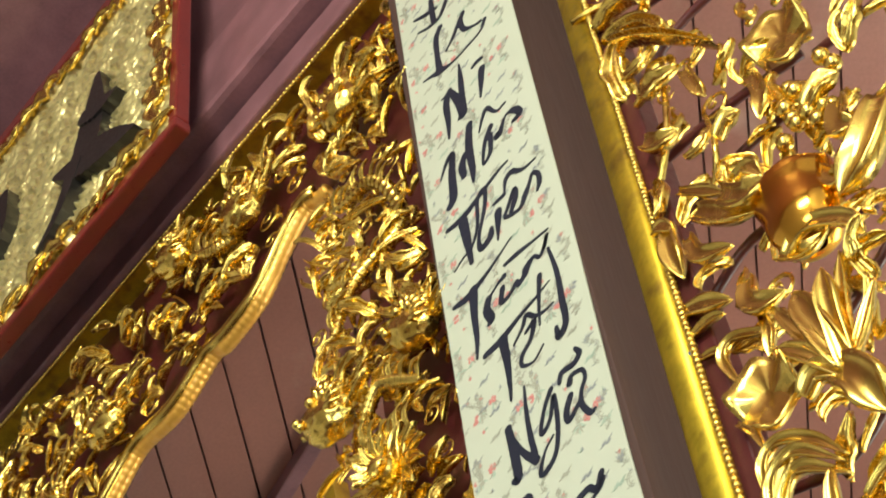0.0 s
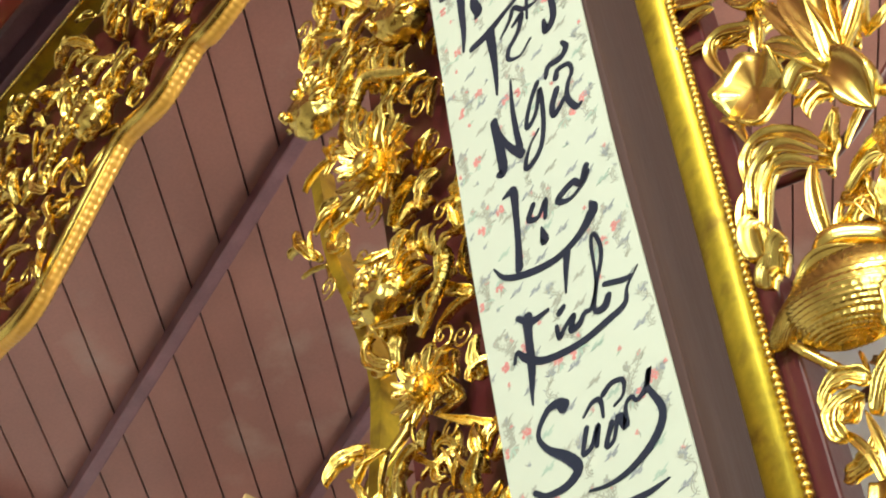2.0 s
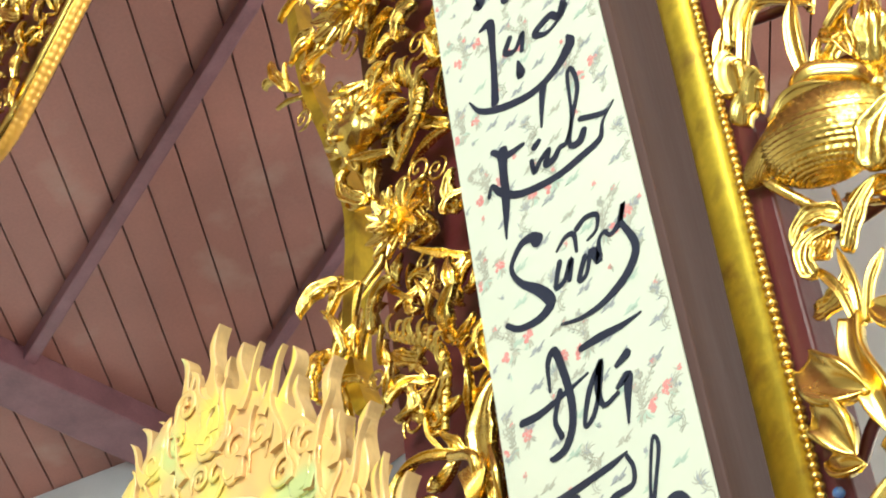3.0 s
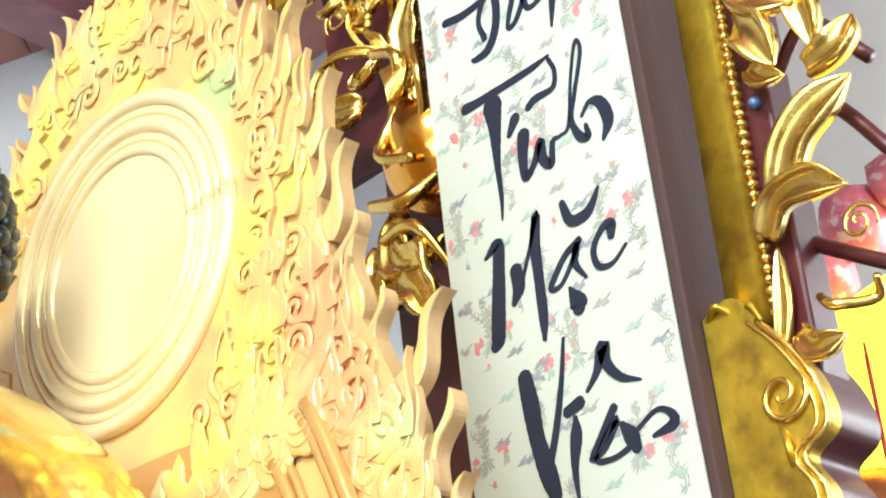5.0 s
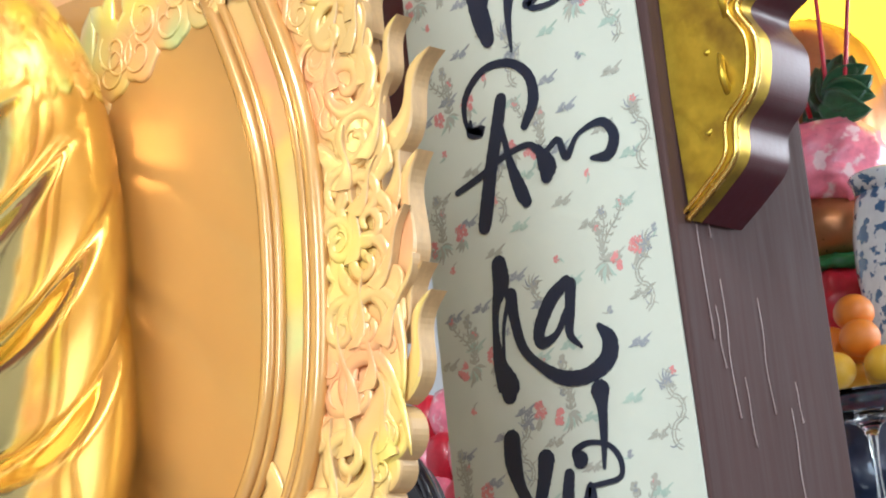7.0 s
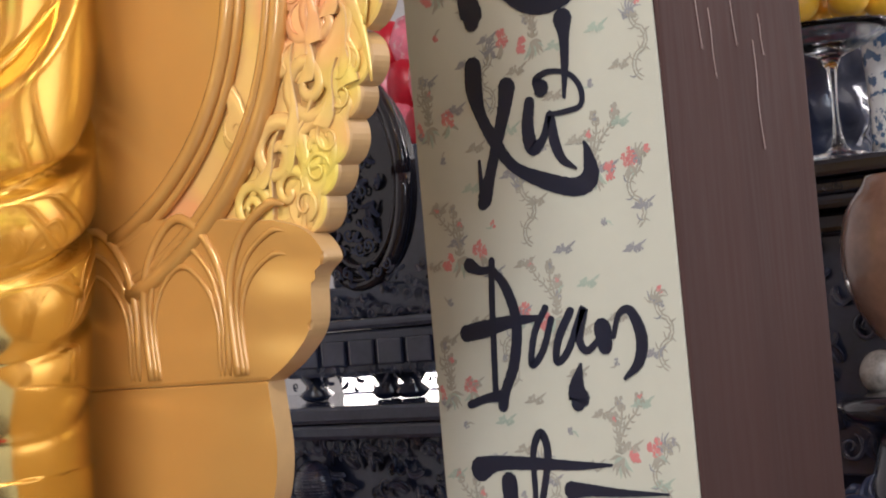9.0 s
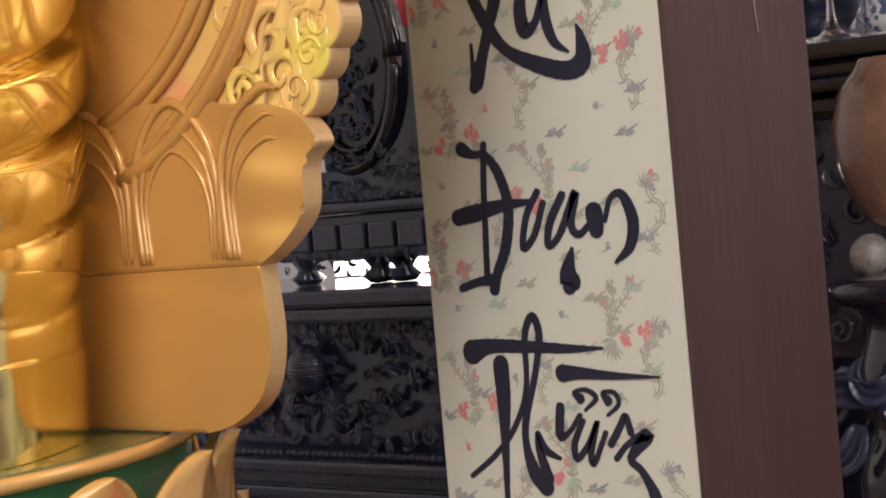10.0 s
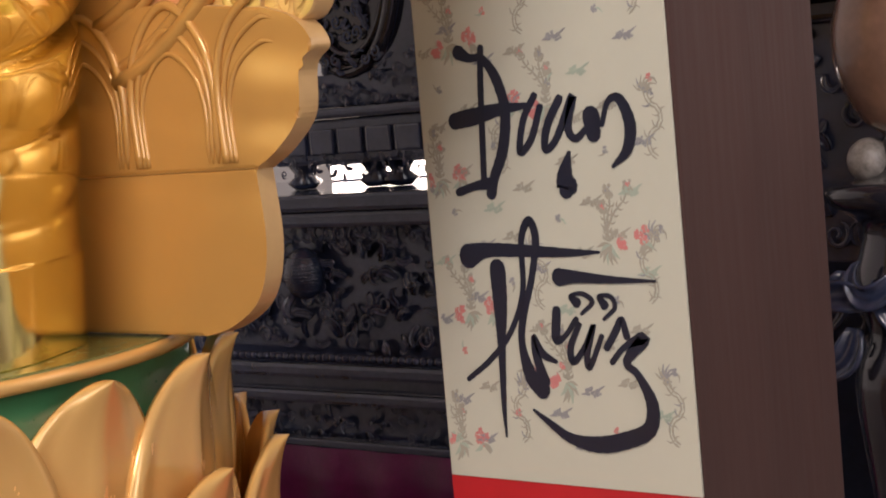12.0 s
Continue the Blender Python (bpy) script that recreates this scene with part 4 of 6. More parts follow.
# stepped frame of the openwork, at the far side
boxed("lacquer_rail", LACQUER, (-0.24, -0.14, 2.142, 2.215, 2.9, 7.6), apron, "dark red lacquered rail", 0.006)
bm = bmesh.new()
bmesh.ops.create_uvsphere(bm, u_segments=10, v_segments=6, radius=1)
BEAD = mesh_of("bead", bm, GOLD, True)
for k in range(265):
    ob = new("bead", BEAD)
    ob.parent = apron
    ob.location = (-1.31 + LEAN * 0.0178 * k, 2.127, 2.63 + 0.0178 * k)
    ob.scale = (0.0105 + 0.0008 * math.sin(k * 3.7), 0.011, 0.0088)
# bracket foot with a scalloped edge
edge = spline([(-1.428, 2.66), (-1.37, 2.675), (-1.329, 2.62), (-1.285, 2.56), (-1.252, 2.49), (-1.25, 2.43), (-1.295, 2.396), (-1.272, 2.34), (-1.285, 2.273), (-1.322, 2.235), (-1.332, 2.187), (-1.373, 2.152), (-1.424, 2.118)], 150)
bm = bmesh.new()
slab(bm, [tuple(p) for p in edge][::-1] + [(-1.4285, 2.3)], 2.108, 2.136, 0.003)
part("bracket_face", bm, GOLD_FLAT, apron, "gilt face of the scalloped bracket")
bm = bmesh.new()
slab(bm, [tuple(p) for p in edge][::-1] + [(-1.4285, 2.3)], 2.1365, 2.235)
part("bracket_block", bm, LACQUER, apron, "dark red lacquered thickness of the bracket")
for r, inset in ((0.0055, 0.004), (0.004, 0.022)):
    bm = bmesh.new()
    tube(bm, [(x - inset * 0.9, 2.107, z + inset * 0.25) for x, z in edge[25:]], r, 7)
    part("bracket_rim", bm, GOLD, apron, smooth=True)
carved("bracket_scroll", SCROLL, apron, -1.312, 2.104, 2.492, 2.2, 0.042, 1, -1)
for text in ("-1.33,2.45 -1.315,2.41 -1.335,2.37 -1.36,2.345", "-1.34,2.34 -1.33,2.30 -1.345,2.26 -1.375,2.23", "-1.42,2.655 -1.39,2.665 -1.37,2.64 -1.34,2.65 -1.32,2.615"):
    vine(apron, GOLD_FLAT, 2.112, 0.006, text, "engraved_line")
# birds, lotus and leaves of the openwork
sprig(apron, GOLD_LEAVES, 2.15, "-1.21 5.74 -1.01 5.53 0.04 1; -1.21 5.81 -1.01 5.65 0.04 1; -1.18 5.68 -0.97 5.40 0.03 0; -1.20 5.46 -1.16 5.65 0.05 2; -1.17 5.39 -1.05 5.34 0.05 3; -1.18 5.49 -1.07 5.50 0.04 4; -1.23 5.07 -1.23 4.91 0.04 1; -1.03 5.06 -1.12 5.03 0.04 1")
straps(apron, GOLD, 2.12, "-0.98,4.47 -0.93,4.49 -0.88,4.47 -0.82,4.40 -0.81,4.33 0.036; -1.08,4.50 -1.09,4.43 -1.06,4.38 -1.00,4.36 0.043; -1.08,4.39 -1.08,4.32 -1.10,4.26 0.023; -1.09,4.34 -1.16,4.39 -1.20,4.36 -1.18,4.25 0.023; -1.22,4.18 -1.19,4.12 -1.18,4.06 0.015")  # curling stems
straps(apron, GOLD, 2.125, "-1.21,3.97 -1.20,4.04 -1.15,4.06 -1.08,4.00 -1.03,3.91 0.025; -1.22,3.92 -1.19,3.99 -1.12,4.00 -1.04,3.90 0.025; -1.21,3.86 -1.17,3.95 -1.12,3.96 -1.04,3.87 0.025; -1.26,3.88 -1.24,3.94 -1.21,3.99 0.023; -1.21,3.92 -1.16,3.98 -1.10,4.02 0.023; -1.10,3.74 -1.09,3.83 -1.07,3.91 0.027; -1.08,3.73 -1.05,3.80 0.014; -1.03,3.80 -0.98,3.82 -0.94,3.82 0.022")  # long tail feathers
straps(apron, GOLD, 2.11, "-0.95,4.08 -0.97,4.21 -0.99,4.34 0.056; -0.95,4.07 -0.93,4.20 -0.91,4.32 0.046; -0.93,4.07 -0.91,4.20 -0.87,4.35 0.022; -0.95,4.07 -0.89,4.13 -0.83,4.22 0.023; -0.96,4.08 -1.00,4.21 -1.05,4.36 0.034; -0.96,4.06 -1.01,4.16 -1.07,4.24 0.037; -1.06,4.09 -1.01,4.11 -0.95,4.06 0.047; -0.97,4.08 -0.93,4.00 -0.92,3.91 0.073")  # open lily
straps(apron, GOLD, 2.115, "-1.13,4.81 -1.07,4.72 -0.99,4.64 0.050; -1.06,4.79 -1.00,4.69 -0.93,4.68 0.057; -1.01,4.80 -0.97,4.79 -0.95,4.73 0.033; -1.21,4.85 -1.22,4.77 -1.22,4.67 0.045; -1.25,4.88 -1.22,4.86 -1.19,4.81 0.030; -1.17,4.76 -1.15,4.66 -1.07,4.60 0.038; -1.02,5.30 -1.01,5.22 -1.00,5.15 0.034; -1.19,5.19 -1.15,5.13 -1.09,5.12 0.046")  # bloom and its leaves
straps(apron, GOLD, 2.13, "-0.64,4.65 -0.72,4.53 -0.82,4.48 0.085; -0.73,4.76 -0.75,4.66 -0.71,4.62 0.048; -1.02,4.99 -0.98,5.01 -0.94,5.01 0.040; -1.00,4.50 -0.94,4.45 -0.88,4.46 0.027; -1.25,4.59 -1.19,4.54 -1.13,4.49 0.037; -1.26,4.51 -1.20,4.50 -1.16,4.48 0.020; -1.25,4.43 -1.21,4.41 -1.20,4.38 0.016; -0.80,4.82 -0.75,4.84 -0.70,4.84 0.048; -0.88,5.09 -0.87,4.97 -0.90,4.90 0.040; -1.16,4.95 -1.10,4.87 -1.05,4.80 0.026; -0.84,4.62 -0.81,4.55 -0.78,4.59 0.040")  # upper leaves
straps(apron, GOLD, 2.115, "-1.25,2.79 -1.19,2.87 -1.09,2.92 0.058; -1.29,2.74 -1.25,2.78 -1.19,2.78 -1.13,2.75 0.047; -1.15,3.23 -1.16,3.16 -1.14,3.06 -1.14,2.99 0.045; -1.02,3.16 -1.07,3.18 -1.12,3.24 0.042; -1.25,3.20 -1.21,3.13 -1.15,3.08 0.065; -1.27,3.10 -1.23,3.07 -1.20,2.99 0.060; -1.16,2.97 -1.10,2.98 -1.07,3.02 0.048")  # heart-shaped leaves
straps(apron, GOLD, 2.12, "-1.14,3.21 -1.13,3.28 -1.14,3.37 0.016; -1.13,3.21 -1.10,3.27 -1.06,3.31 0.016; -1.15,3.23 -1.16,3.30 -1.20,3.38 0.015; -1.32,2.52 -1.29,2.62 -1.28,2.73 0.022; -1.26,3.03 -1.24,3.00 -1.20,2.98 0.034; -1.27,2.58 -1.24,2.54 -1.19,2.54 0.037")  # stamens and foot
straps(apron, GOLD, 2.1, "-1.22,3.78 -1.21,3.83 -1.19,3.84 0.056; -1.20,3.72 -1.17,3.75 -1.15,3.75 0.047; -1.23,3.71 -1.21,3.73 -1.18,3.73 0.044; -1.17,3.66 -1.12,3.68 -1.04,3.66 0.034; -1.16,3.63 -1.12,3.62 -1.08,3.60 0.026")  # breast feathers
lily_pad(apron, GOLD, -1.132, 2.12, 4.178, 0.075)
lily_pad(apron, GOLD, -0.78, 2.14, 5.12, 0.08)
sprig(apron, GOLD_LEAVES, 2.15, "-1.16 3.44 -1.22 3.42 0.04 1; -1.12 3.43 -1.22 3.43 0.04 4; -1.19 3.34 -1.14 3.42 0.04 1; -1.23 3.31 -1.13 3.34 0.04 4; -1.13 3.36 -1.05 3.44 0.04 0; -1.02 3.45 -0.95 3.55 0.05 2; -0.98 3.68 -0.94 3.79 0.04 3; -1.04 3.2 -0.98 3.3 0.05 2; -1.0 3.4 -0.9 3.36 0.05 3; -0.98 3.3 -0.9 3.2 0.04 0")
for r, text in ((0.010, "-1.08,5.45 -1.13,5.17 -1.24,5.03 -1.24,4.90"), (0.008, "-1.03,5.13 -1.03,4.97 -1.10,4.90 -1.19,4.85"), (0.009, "-1.18,4.06 -1.22,3.98 -1.26,3.9"),
                (0.012, "-0.95,4.06 -0.9,3.95 -0.82,3.9"), (0.026, "-1.14,3.71 -1.09,3.73 -1.01,3.69 -0.98,3.62"), (0.010, "-1.26,3.65 -1.22,3.57 -1.16,3.48 -1.13,3.43"), (0.009, "-1.24,2.63 -1.21,2.60 -1.16,2.60 -1.14,2.62")):
    vine(apron, GOLD, 2.14, r, text)
carved("scroll", SCROLL, apron, -1.14, 2.12, 2.70, 0.5, 0.03)
bm = bmesh.new()
lathe_cup = spline([(0.02, -0.1), (0.06, -0.085), (0.088, -0.03), (0.09, 0.04), (0.1, 0.1), (0.085, 0.098), (0.05, 0.02)], 20)
cup_rings = [[bm.verts.new((-0.918 + q * (1 + 0.06 * math.cos(a * 5)) * math.cos(a), 2.15 + 0.8 * q * math.sin(a), 4.566 + h)) for a in [k * math.pi / 18 for k in range(36)]] for q, h in lathe_cup]
for p, q in zip(cup_rings, cup_rings[1:]):
    for k in range(36):
        bm.faces.new((p[k], p[(k + 1) % 36], q[(k + 1) % 36], q[k]))
part("bloom_cup", bm, AMBER_GOLD, apron, "amber varnished cup of the bloom", True)
scaled_body(apron, GOLD, -1.10, 2.13, 3.6, 0.125, 0.085, 0.35, "bird_body")
scaled_body(apron, GOLD, -1.20, 2.12, 3.64, 0.075, 0.032, -0.5, "bird_neck")
for k in range(16):
    bm = bmesh.new()
    bmesh.ops.create_uvsphere(bm, u_segments=8, v_segments=6, radius=0.022, matrix=Matrix.Translation((-0.79 + 0.05 * math.sin(k * 2.4) * (1 + k % 3) * 0.6, 2.13 + 0.01 * (k % 2), 4.86 + 0.012 * (k - 8))))
    part("berry", bm, GOLD, apron, smooth=True)


def free_right(x, z):
    """Where the nearer apron has only its thin background carving."""
    return -1.15 < x < -0.26 and not (z < 3.1 and x > -1.02 - 0.6 * (3.1 - z))


carved_field(apron, GOLD_LEAVES, SCROLL, free_right, -1.24, -0.25, 2.95, 7.5, 2.2, 0.15, 0.12, 0.0)
# red lacquer tracery behind, that ties the pieces to the rails
for k in range(34):
    z = 2.75 + 0.145 * k
    a = -1.27 if k % 2 else -0.75
    b = a + (0.55 if z > 3.1 else 0.2) * RNG.uniform(0.7, 1.0)
    if z < 3.1:
        a, b = -1.27, -1.1
    bm = bmesh.new()
    tube(bm, spline([(a, 2.2, z), ((a + b) / 2, 2.19, z + RNG.uniform(-0.1, 0.12)), (b, 2.2, z + RNG.uniform(-0.15, 0.15))], 14), 0.012, 6)
    part("tracery", bm, LACQUER, apron, "dark red lacquered tracery", True)
for y, z in ((2.12, 2.98), (2.12, 4.47)):
    bm = bmesh.new()
    bmesh.ops.create_uvsphere(bm, u_segments=10, v_segments=6, radius=0.011, matrix=Matrix.Translation((-1.275, 2.136, z)))
    part("glass_stud", bm, BLUE_GLASS, apron, "small blue glass stud", True)

# ---- carved apron of the farther bay: side panel and arched head ----
apron2 = thing("carved_apron", "gilt apron carved with dragons under a cusped arch", "carved panel", group="aprons between the columns")


def side_edge(z):
    return -2.45 + 0.05 * math.sin(z * 6.1) + 0.03 * math.sin(z * 15) + (0.1 if 4.2 < z < 4.75 else 0)


ARCH = spline([(-4.7, 5.9), (-4.3, 5.98), (-4.05, 5.97), (-3.85, 6.08), (-3.55, 6.3), (-3.45, 6.35), (-3.25, 6.33), (-3.05, 6.42), (-2.97, 6.4), (-2.78, 6.44), (-2.66, 6.56), (-2.52, 6.66), (-2.4, 6.62), (-1.9, 6.6)], 90)


def arch(x):
    """Height of the cusped lower edge of the arched head."""
    return float(np.interp(x, [p[0] for p in ARCH], [p[1] for p in ARCH]))


bm = bmesh.new()
box(bm, -2.3, -1.918, 2.225, 2.245, 3.35, 7.4)
part("backing_board", bm, LACQUER, apron2, "dark red lacquered ground")
bm = bmesh.new()
outline = [(-4.7 + 0.1 * k, arch(-4.7 + 0.1 * k) + 0.05) for k in range(28)] + [(-2.0, 7.4), (-4.7, 7.4)]
slab(bm, outline, 2.229, 2.249)
part("backing_board", bm, LACQUER, apron2, "dark red lacquered ground")
border = [tuple(p) for p in spline([(-2.53, 5.3), (-2.492, 4.95), (-2.425, 4.69), (-2.378, 4.46), (-2.38, 4.32), (-2.425, 4.02), (-2.4, 3.85)], 40)]
bm = bmesh.new()
slab(bm, [(x - 0.012, z) for x, z in border] + [(x + 0.026, z) for x, z in border[::-1]], 2.195, 2.252, 0.004)
part("border_strip", bm, GOLD_FLAT, apron2, "plain gilt border strip")
line = [(x, 2.17, arch(x)) for x in [-4.7 + 0.05 * k for k in range(46)]]
for off, r, mat in ((0.004, 0.02, GOLD), (0.036, 0.01, GOLD)):
    bm = bmesh.new()
    tube(bm, [(x, y - (0.02 if off == 0 else 0), z + off) for x, y, z in line], r, 8, 0.9)
    part("arch_moulding", bm, mat, apron2, "ribbed gilt arch moulding", True)
bm = bmesh.new()
flutes = [-4.68 + 0.005 * k for k in range(456)]
tube(bm, [(x, 2.2, arch(x) - 0.004) for x in flutes], [0.024 + 0.0022 * abs(math.sin(k * 0.7)) for k in range(456)], 10, 1.1)
part("arch_soffit", bm, AMBER_SATIN, apron2, "fluted amber underside of the arch", True)
boxed("top_rail", GOLD_FLAT, (-8.8, -1.92, 2.15, 2.24, 7.385, 7.417), apron2, "gilt top rail", 0.004)
for k in range(150):
    ob = new("bead", BEAD)
    ob.parent = apron2
    ob.location = (-1.95 - 0.0185 * k, 2.14, 7.372)
    ob.scale = (0.009, 0.01, 0.009)
for za, zb in ((3.55, 5.35), (5.35, 6.4)):
    bm = bmesh.new()
    zs = [za + (zb - za) * k / 30 for k in range(31)]
    tube(bm, [(side_edge(z) + 0.02, 2.215, z) for z in zs], 0.014, 7)
    part("side_moulding", bm, GOLD, apron2, smooth=True)
carved_field(apron2, GOLD_LEAVES, SCROLL, lambda x, z: side_edge(z) < x < -1.93 and z < 6.75 and (z > 3.9 or x > -2.4 + 0.8 * (3.9 - z)), -2.55, -1.9, 3.35, 6.75, 2.19, 0.105, 0.12, 0.0)
carved_field(apron2, GOLD_LEAVES, SCROLL, lambda x, z: arch(x) + 0.08 < z < 7.24, -4.75, -1.9, 6.05, 7.36, 2.19, 0.125, 0.13, 0.0)
rosette(apron2, GOLD_LEAVES, -2.16, 2.11, 4.9, 0.15, 13)
rosette(apron2, GOLD_LEAVES, -2.12, 2.12, 4.15, 0.1, 11)
for x, z, s in ((-2.38, 5.35, 0.13), (-2.2, 4.5, 0.1), (-3.15, 7.02, 0.13), (-2.75, 6.82, 0.13), (-2.2, 6.78, 0.12), (-3.52, 6.45, 0.12), (-2.02, 5.36, 0.12)):
    dragon_head(apron2, GOLD, x, 2.1, z, s * 0.72)
    for k in range(11):
        carved("mane_leaf", GOLD_LEAVES[(0, 6, 1, 0, 4)[k % 5]], apron2, x + 0.25 * s, 2.13, z + 0.1 * s, -1.6 + 0.36 * k, s * RNG.uniform(1.1, 1.7), 0.7, RNG.choice((-1, 1)), 0.25)
for text, r in (("-2.3,6.3 -2.1,6.2 -2.05,5.95 -2.25,5.85 -2.35,5.7", 0.024), ("-2.05,5.2 -2.2,5.3 -2.3,5.2 -2.1,5.05", 0.022), ("-3.1,7.0 -2.9,6.8 -2.75,6.85 -2.6,7.05", 0.024), ("-3.9,6.5 -3.65,6.6 -3.5,6.5", 0.022), ("-2.1,4.6 -2.0,4.45 -2.15,4.35", 0.018), ("-2.2,3.9 -2.05,3.75 -2.1,3.6", 0.015)):
    pts = [tuple(float(v) for v in q.split(",")) for q in text.split()]
    line = spline([(x, 2.13 - 0.02 * math.sin(2.2 * i), z) for i, (x, z) in enumerate(pts)], 60 * len(pts))
    m = len(line) - 1
    bm = bmesh.new()
    tube(bm, line, [r * (0.5 + 0.5 * math.sin(math.pi * (0.15 + 0.8 * i / m))) * (0.82 + 0.3 * ((i / 9) % 1.0)) for i in range(m + 1)], 10)
    part("dragon_coil", bm, GOLD, apron2, "ringed scaly gilt coil", True)
    for i in range(0, m, 14):
        x, y, z = line[i]
        carved("spine", GOLD_LEAVES[6], apron2, x, y - 0.01, z, 0.9 + 0.5 * math.sin(i), r * 3.2, 1.6, 1, 0.3)
# lower finial of the side panel: a gourd-shaped drop with leaves
bm = bmesh.new()
bmesh.ops.create_uvsphere(bm, u_segments=48, v_segments=28, radius=1)
for v in bm.verts:
    a = math.atan2(v.co.x, -v.co.y)
    v.co *= 1 + 0.09 * abs(math.cos(a * 2.5)) * (1 - v.co.z ** 2) + 0.1 * max(0.0, -v.co.z) ** 3
    v.co.x, v.co.y, v.co.z = v.co.x * 0.115 - 2.0, v.co.y * 0.085 + 2.2, v.co.z * 0.135 + 3.3
part("drop", bm, AMBER_GOLD, apron2, "amber varnished lobed drop", True)
for text, r in (("-2.06,3.5 -1.98,3.44 -2.03,3.36 -2.06,3.27 -1.97,3.22", 0.014), ("-1.95,3.46 -1.93,3.38 -1.97,3.3 -2.05,3.24", 0.01), ("-2.1,3.18 -2.0,3.14 -1.94,3.18", 0.016), ("-2.08,3.1 -1.98,3.08 -1.93,2.98", 0.012)):
    vine(apron2, GOLD, 2.11, r, text, "tendril")
for k in range(7):
    carved("tassel_leaf", GOLD_LEAVES[6], apron2, -2.03 + 0.011 * k, 2.1, 3.44, 2.9 + 0.08 * k, 0.09, 0.9)
for x0, z0, x1, z1, k in ((-2.12, 3.42, -2.2, 3.55, 1), (-2.05, 3.15, -1.95, 3.02, 4), (-2.1, 3.1, -2.22, 3.02, 1), (-1.98, 3.42, -1.94, 3.58, 0), (-2.1, 3.05, -1.98, 2.92, 2)):
    carved("leaf", GOLD_LEAVES[k], apron2, x0, 2.13, z0, math.atan2(x1 - x0, z1 - z0), 0.2, 1.4)
boxed("backing_board", LACQUER, (-2.17, -1.9, 2.225, 2.245, 2.45, 3.349), apron2, "dark red lacquered ground", 0)

# ---- halo board behind the standing figure ----
HX, HY = -2.18, 1.6


def edge_painted(bm):
    """Gives the sawn sides of a plate the plain tan that also paints in their shade."""
    bmesh.ops.recalc_face_normals(bm, faces=bm.faces)
    for f in bm.faces:
        f.material_index = 1 if abs(f.normal.y) < 0.45 else 0
    return bm


halo = thing("halo_board", "cream and gold carved halo board with a flame border", "halo")
RIGHT = [(0.0, 3.56), (0.13, 3.5), (0.26, 3.4), (0.38, 3.25), (0.46, 3.1), (0.505, 2.93), (0.535, 2.75), (0.605, 2.6), (0.66, 2.45), (0.685, 2.24), (0.68, 2.0), (0.64, 1.84), (0.56, 1.7), (0.5, 1.62)]
side = [tuple(p) for p in spline([(max(0, x - 0.035), z - 0.03) for x, z in RIGHT], 240)]
outline = [(HX + x, z) for x, z in side] + [(HX - x, z) for x, z in side[::-1]][:-1]
bm = bmesh.new()
slab(bm, outline[::-1], HY, HY + 0.032, 0.004)
part("board", edge_painted(bm), [CREAM_TINT, EDGE_TAN_SHADED], halo, "airbrushed cream board")

CURL = spiral_mesh("curl", CREAM_TINT, 1.25, 0.13, 0.7, 0.04)


def flame_mesh(lean, bend, wide):
    """A flame tongue of length 1 cut from a thick board: swept outward (+x) at the root, then hooking up to a fine tip."""
    bm = bmesh.new()
    rows = []
    for i in range(21):
        s = i / 20
        c = lean * s ** 0.7 + bend * math.sin(s * 6.0) * (0.35 + 0.65 * s)
        w = wide * (1 - s) ** 0.75 * (0.72 + 0.28 * math.cos(s * 6.5 - 0.4)) + 0.003
        rows.append([bm.verts.new((c + u * w, y, s)) for u, y in ((-1, 0.03), (-0.8, 0.0), (-0.3, -0.012), (0.3, -0.012), (0.8, 0.0), (1, 0.03), (1, 0.42), (-1, 0.42))])
    for p, q in zip(rows, rows[1:]):
        for k in range(8):
            bm.faces.new((p[k], p[(k + 1) % 8], q[(k + 1) % 8], q[k]))
    bm.faces.new(rows[0][::-1])
    bm.faces.new(rows[-1])
    return mesh_of("flame", edge_painted(bm), [CREAM_TINT, EDGE_TAN_SHADED])


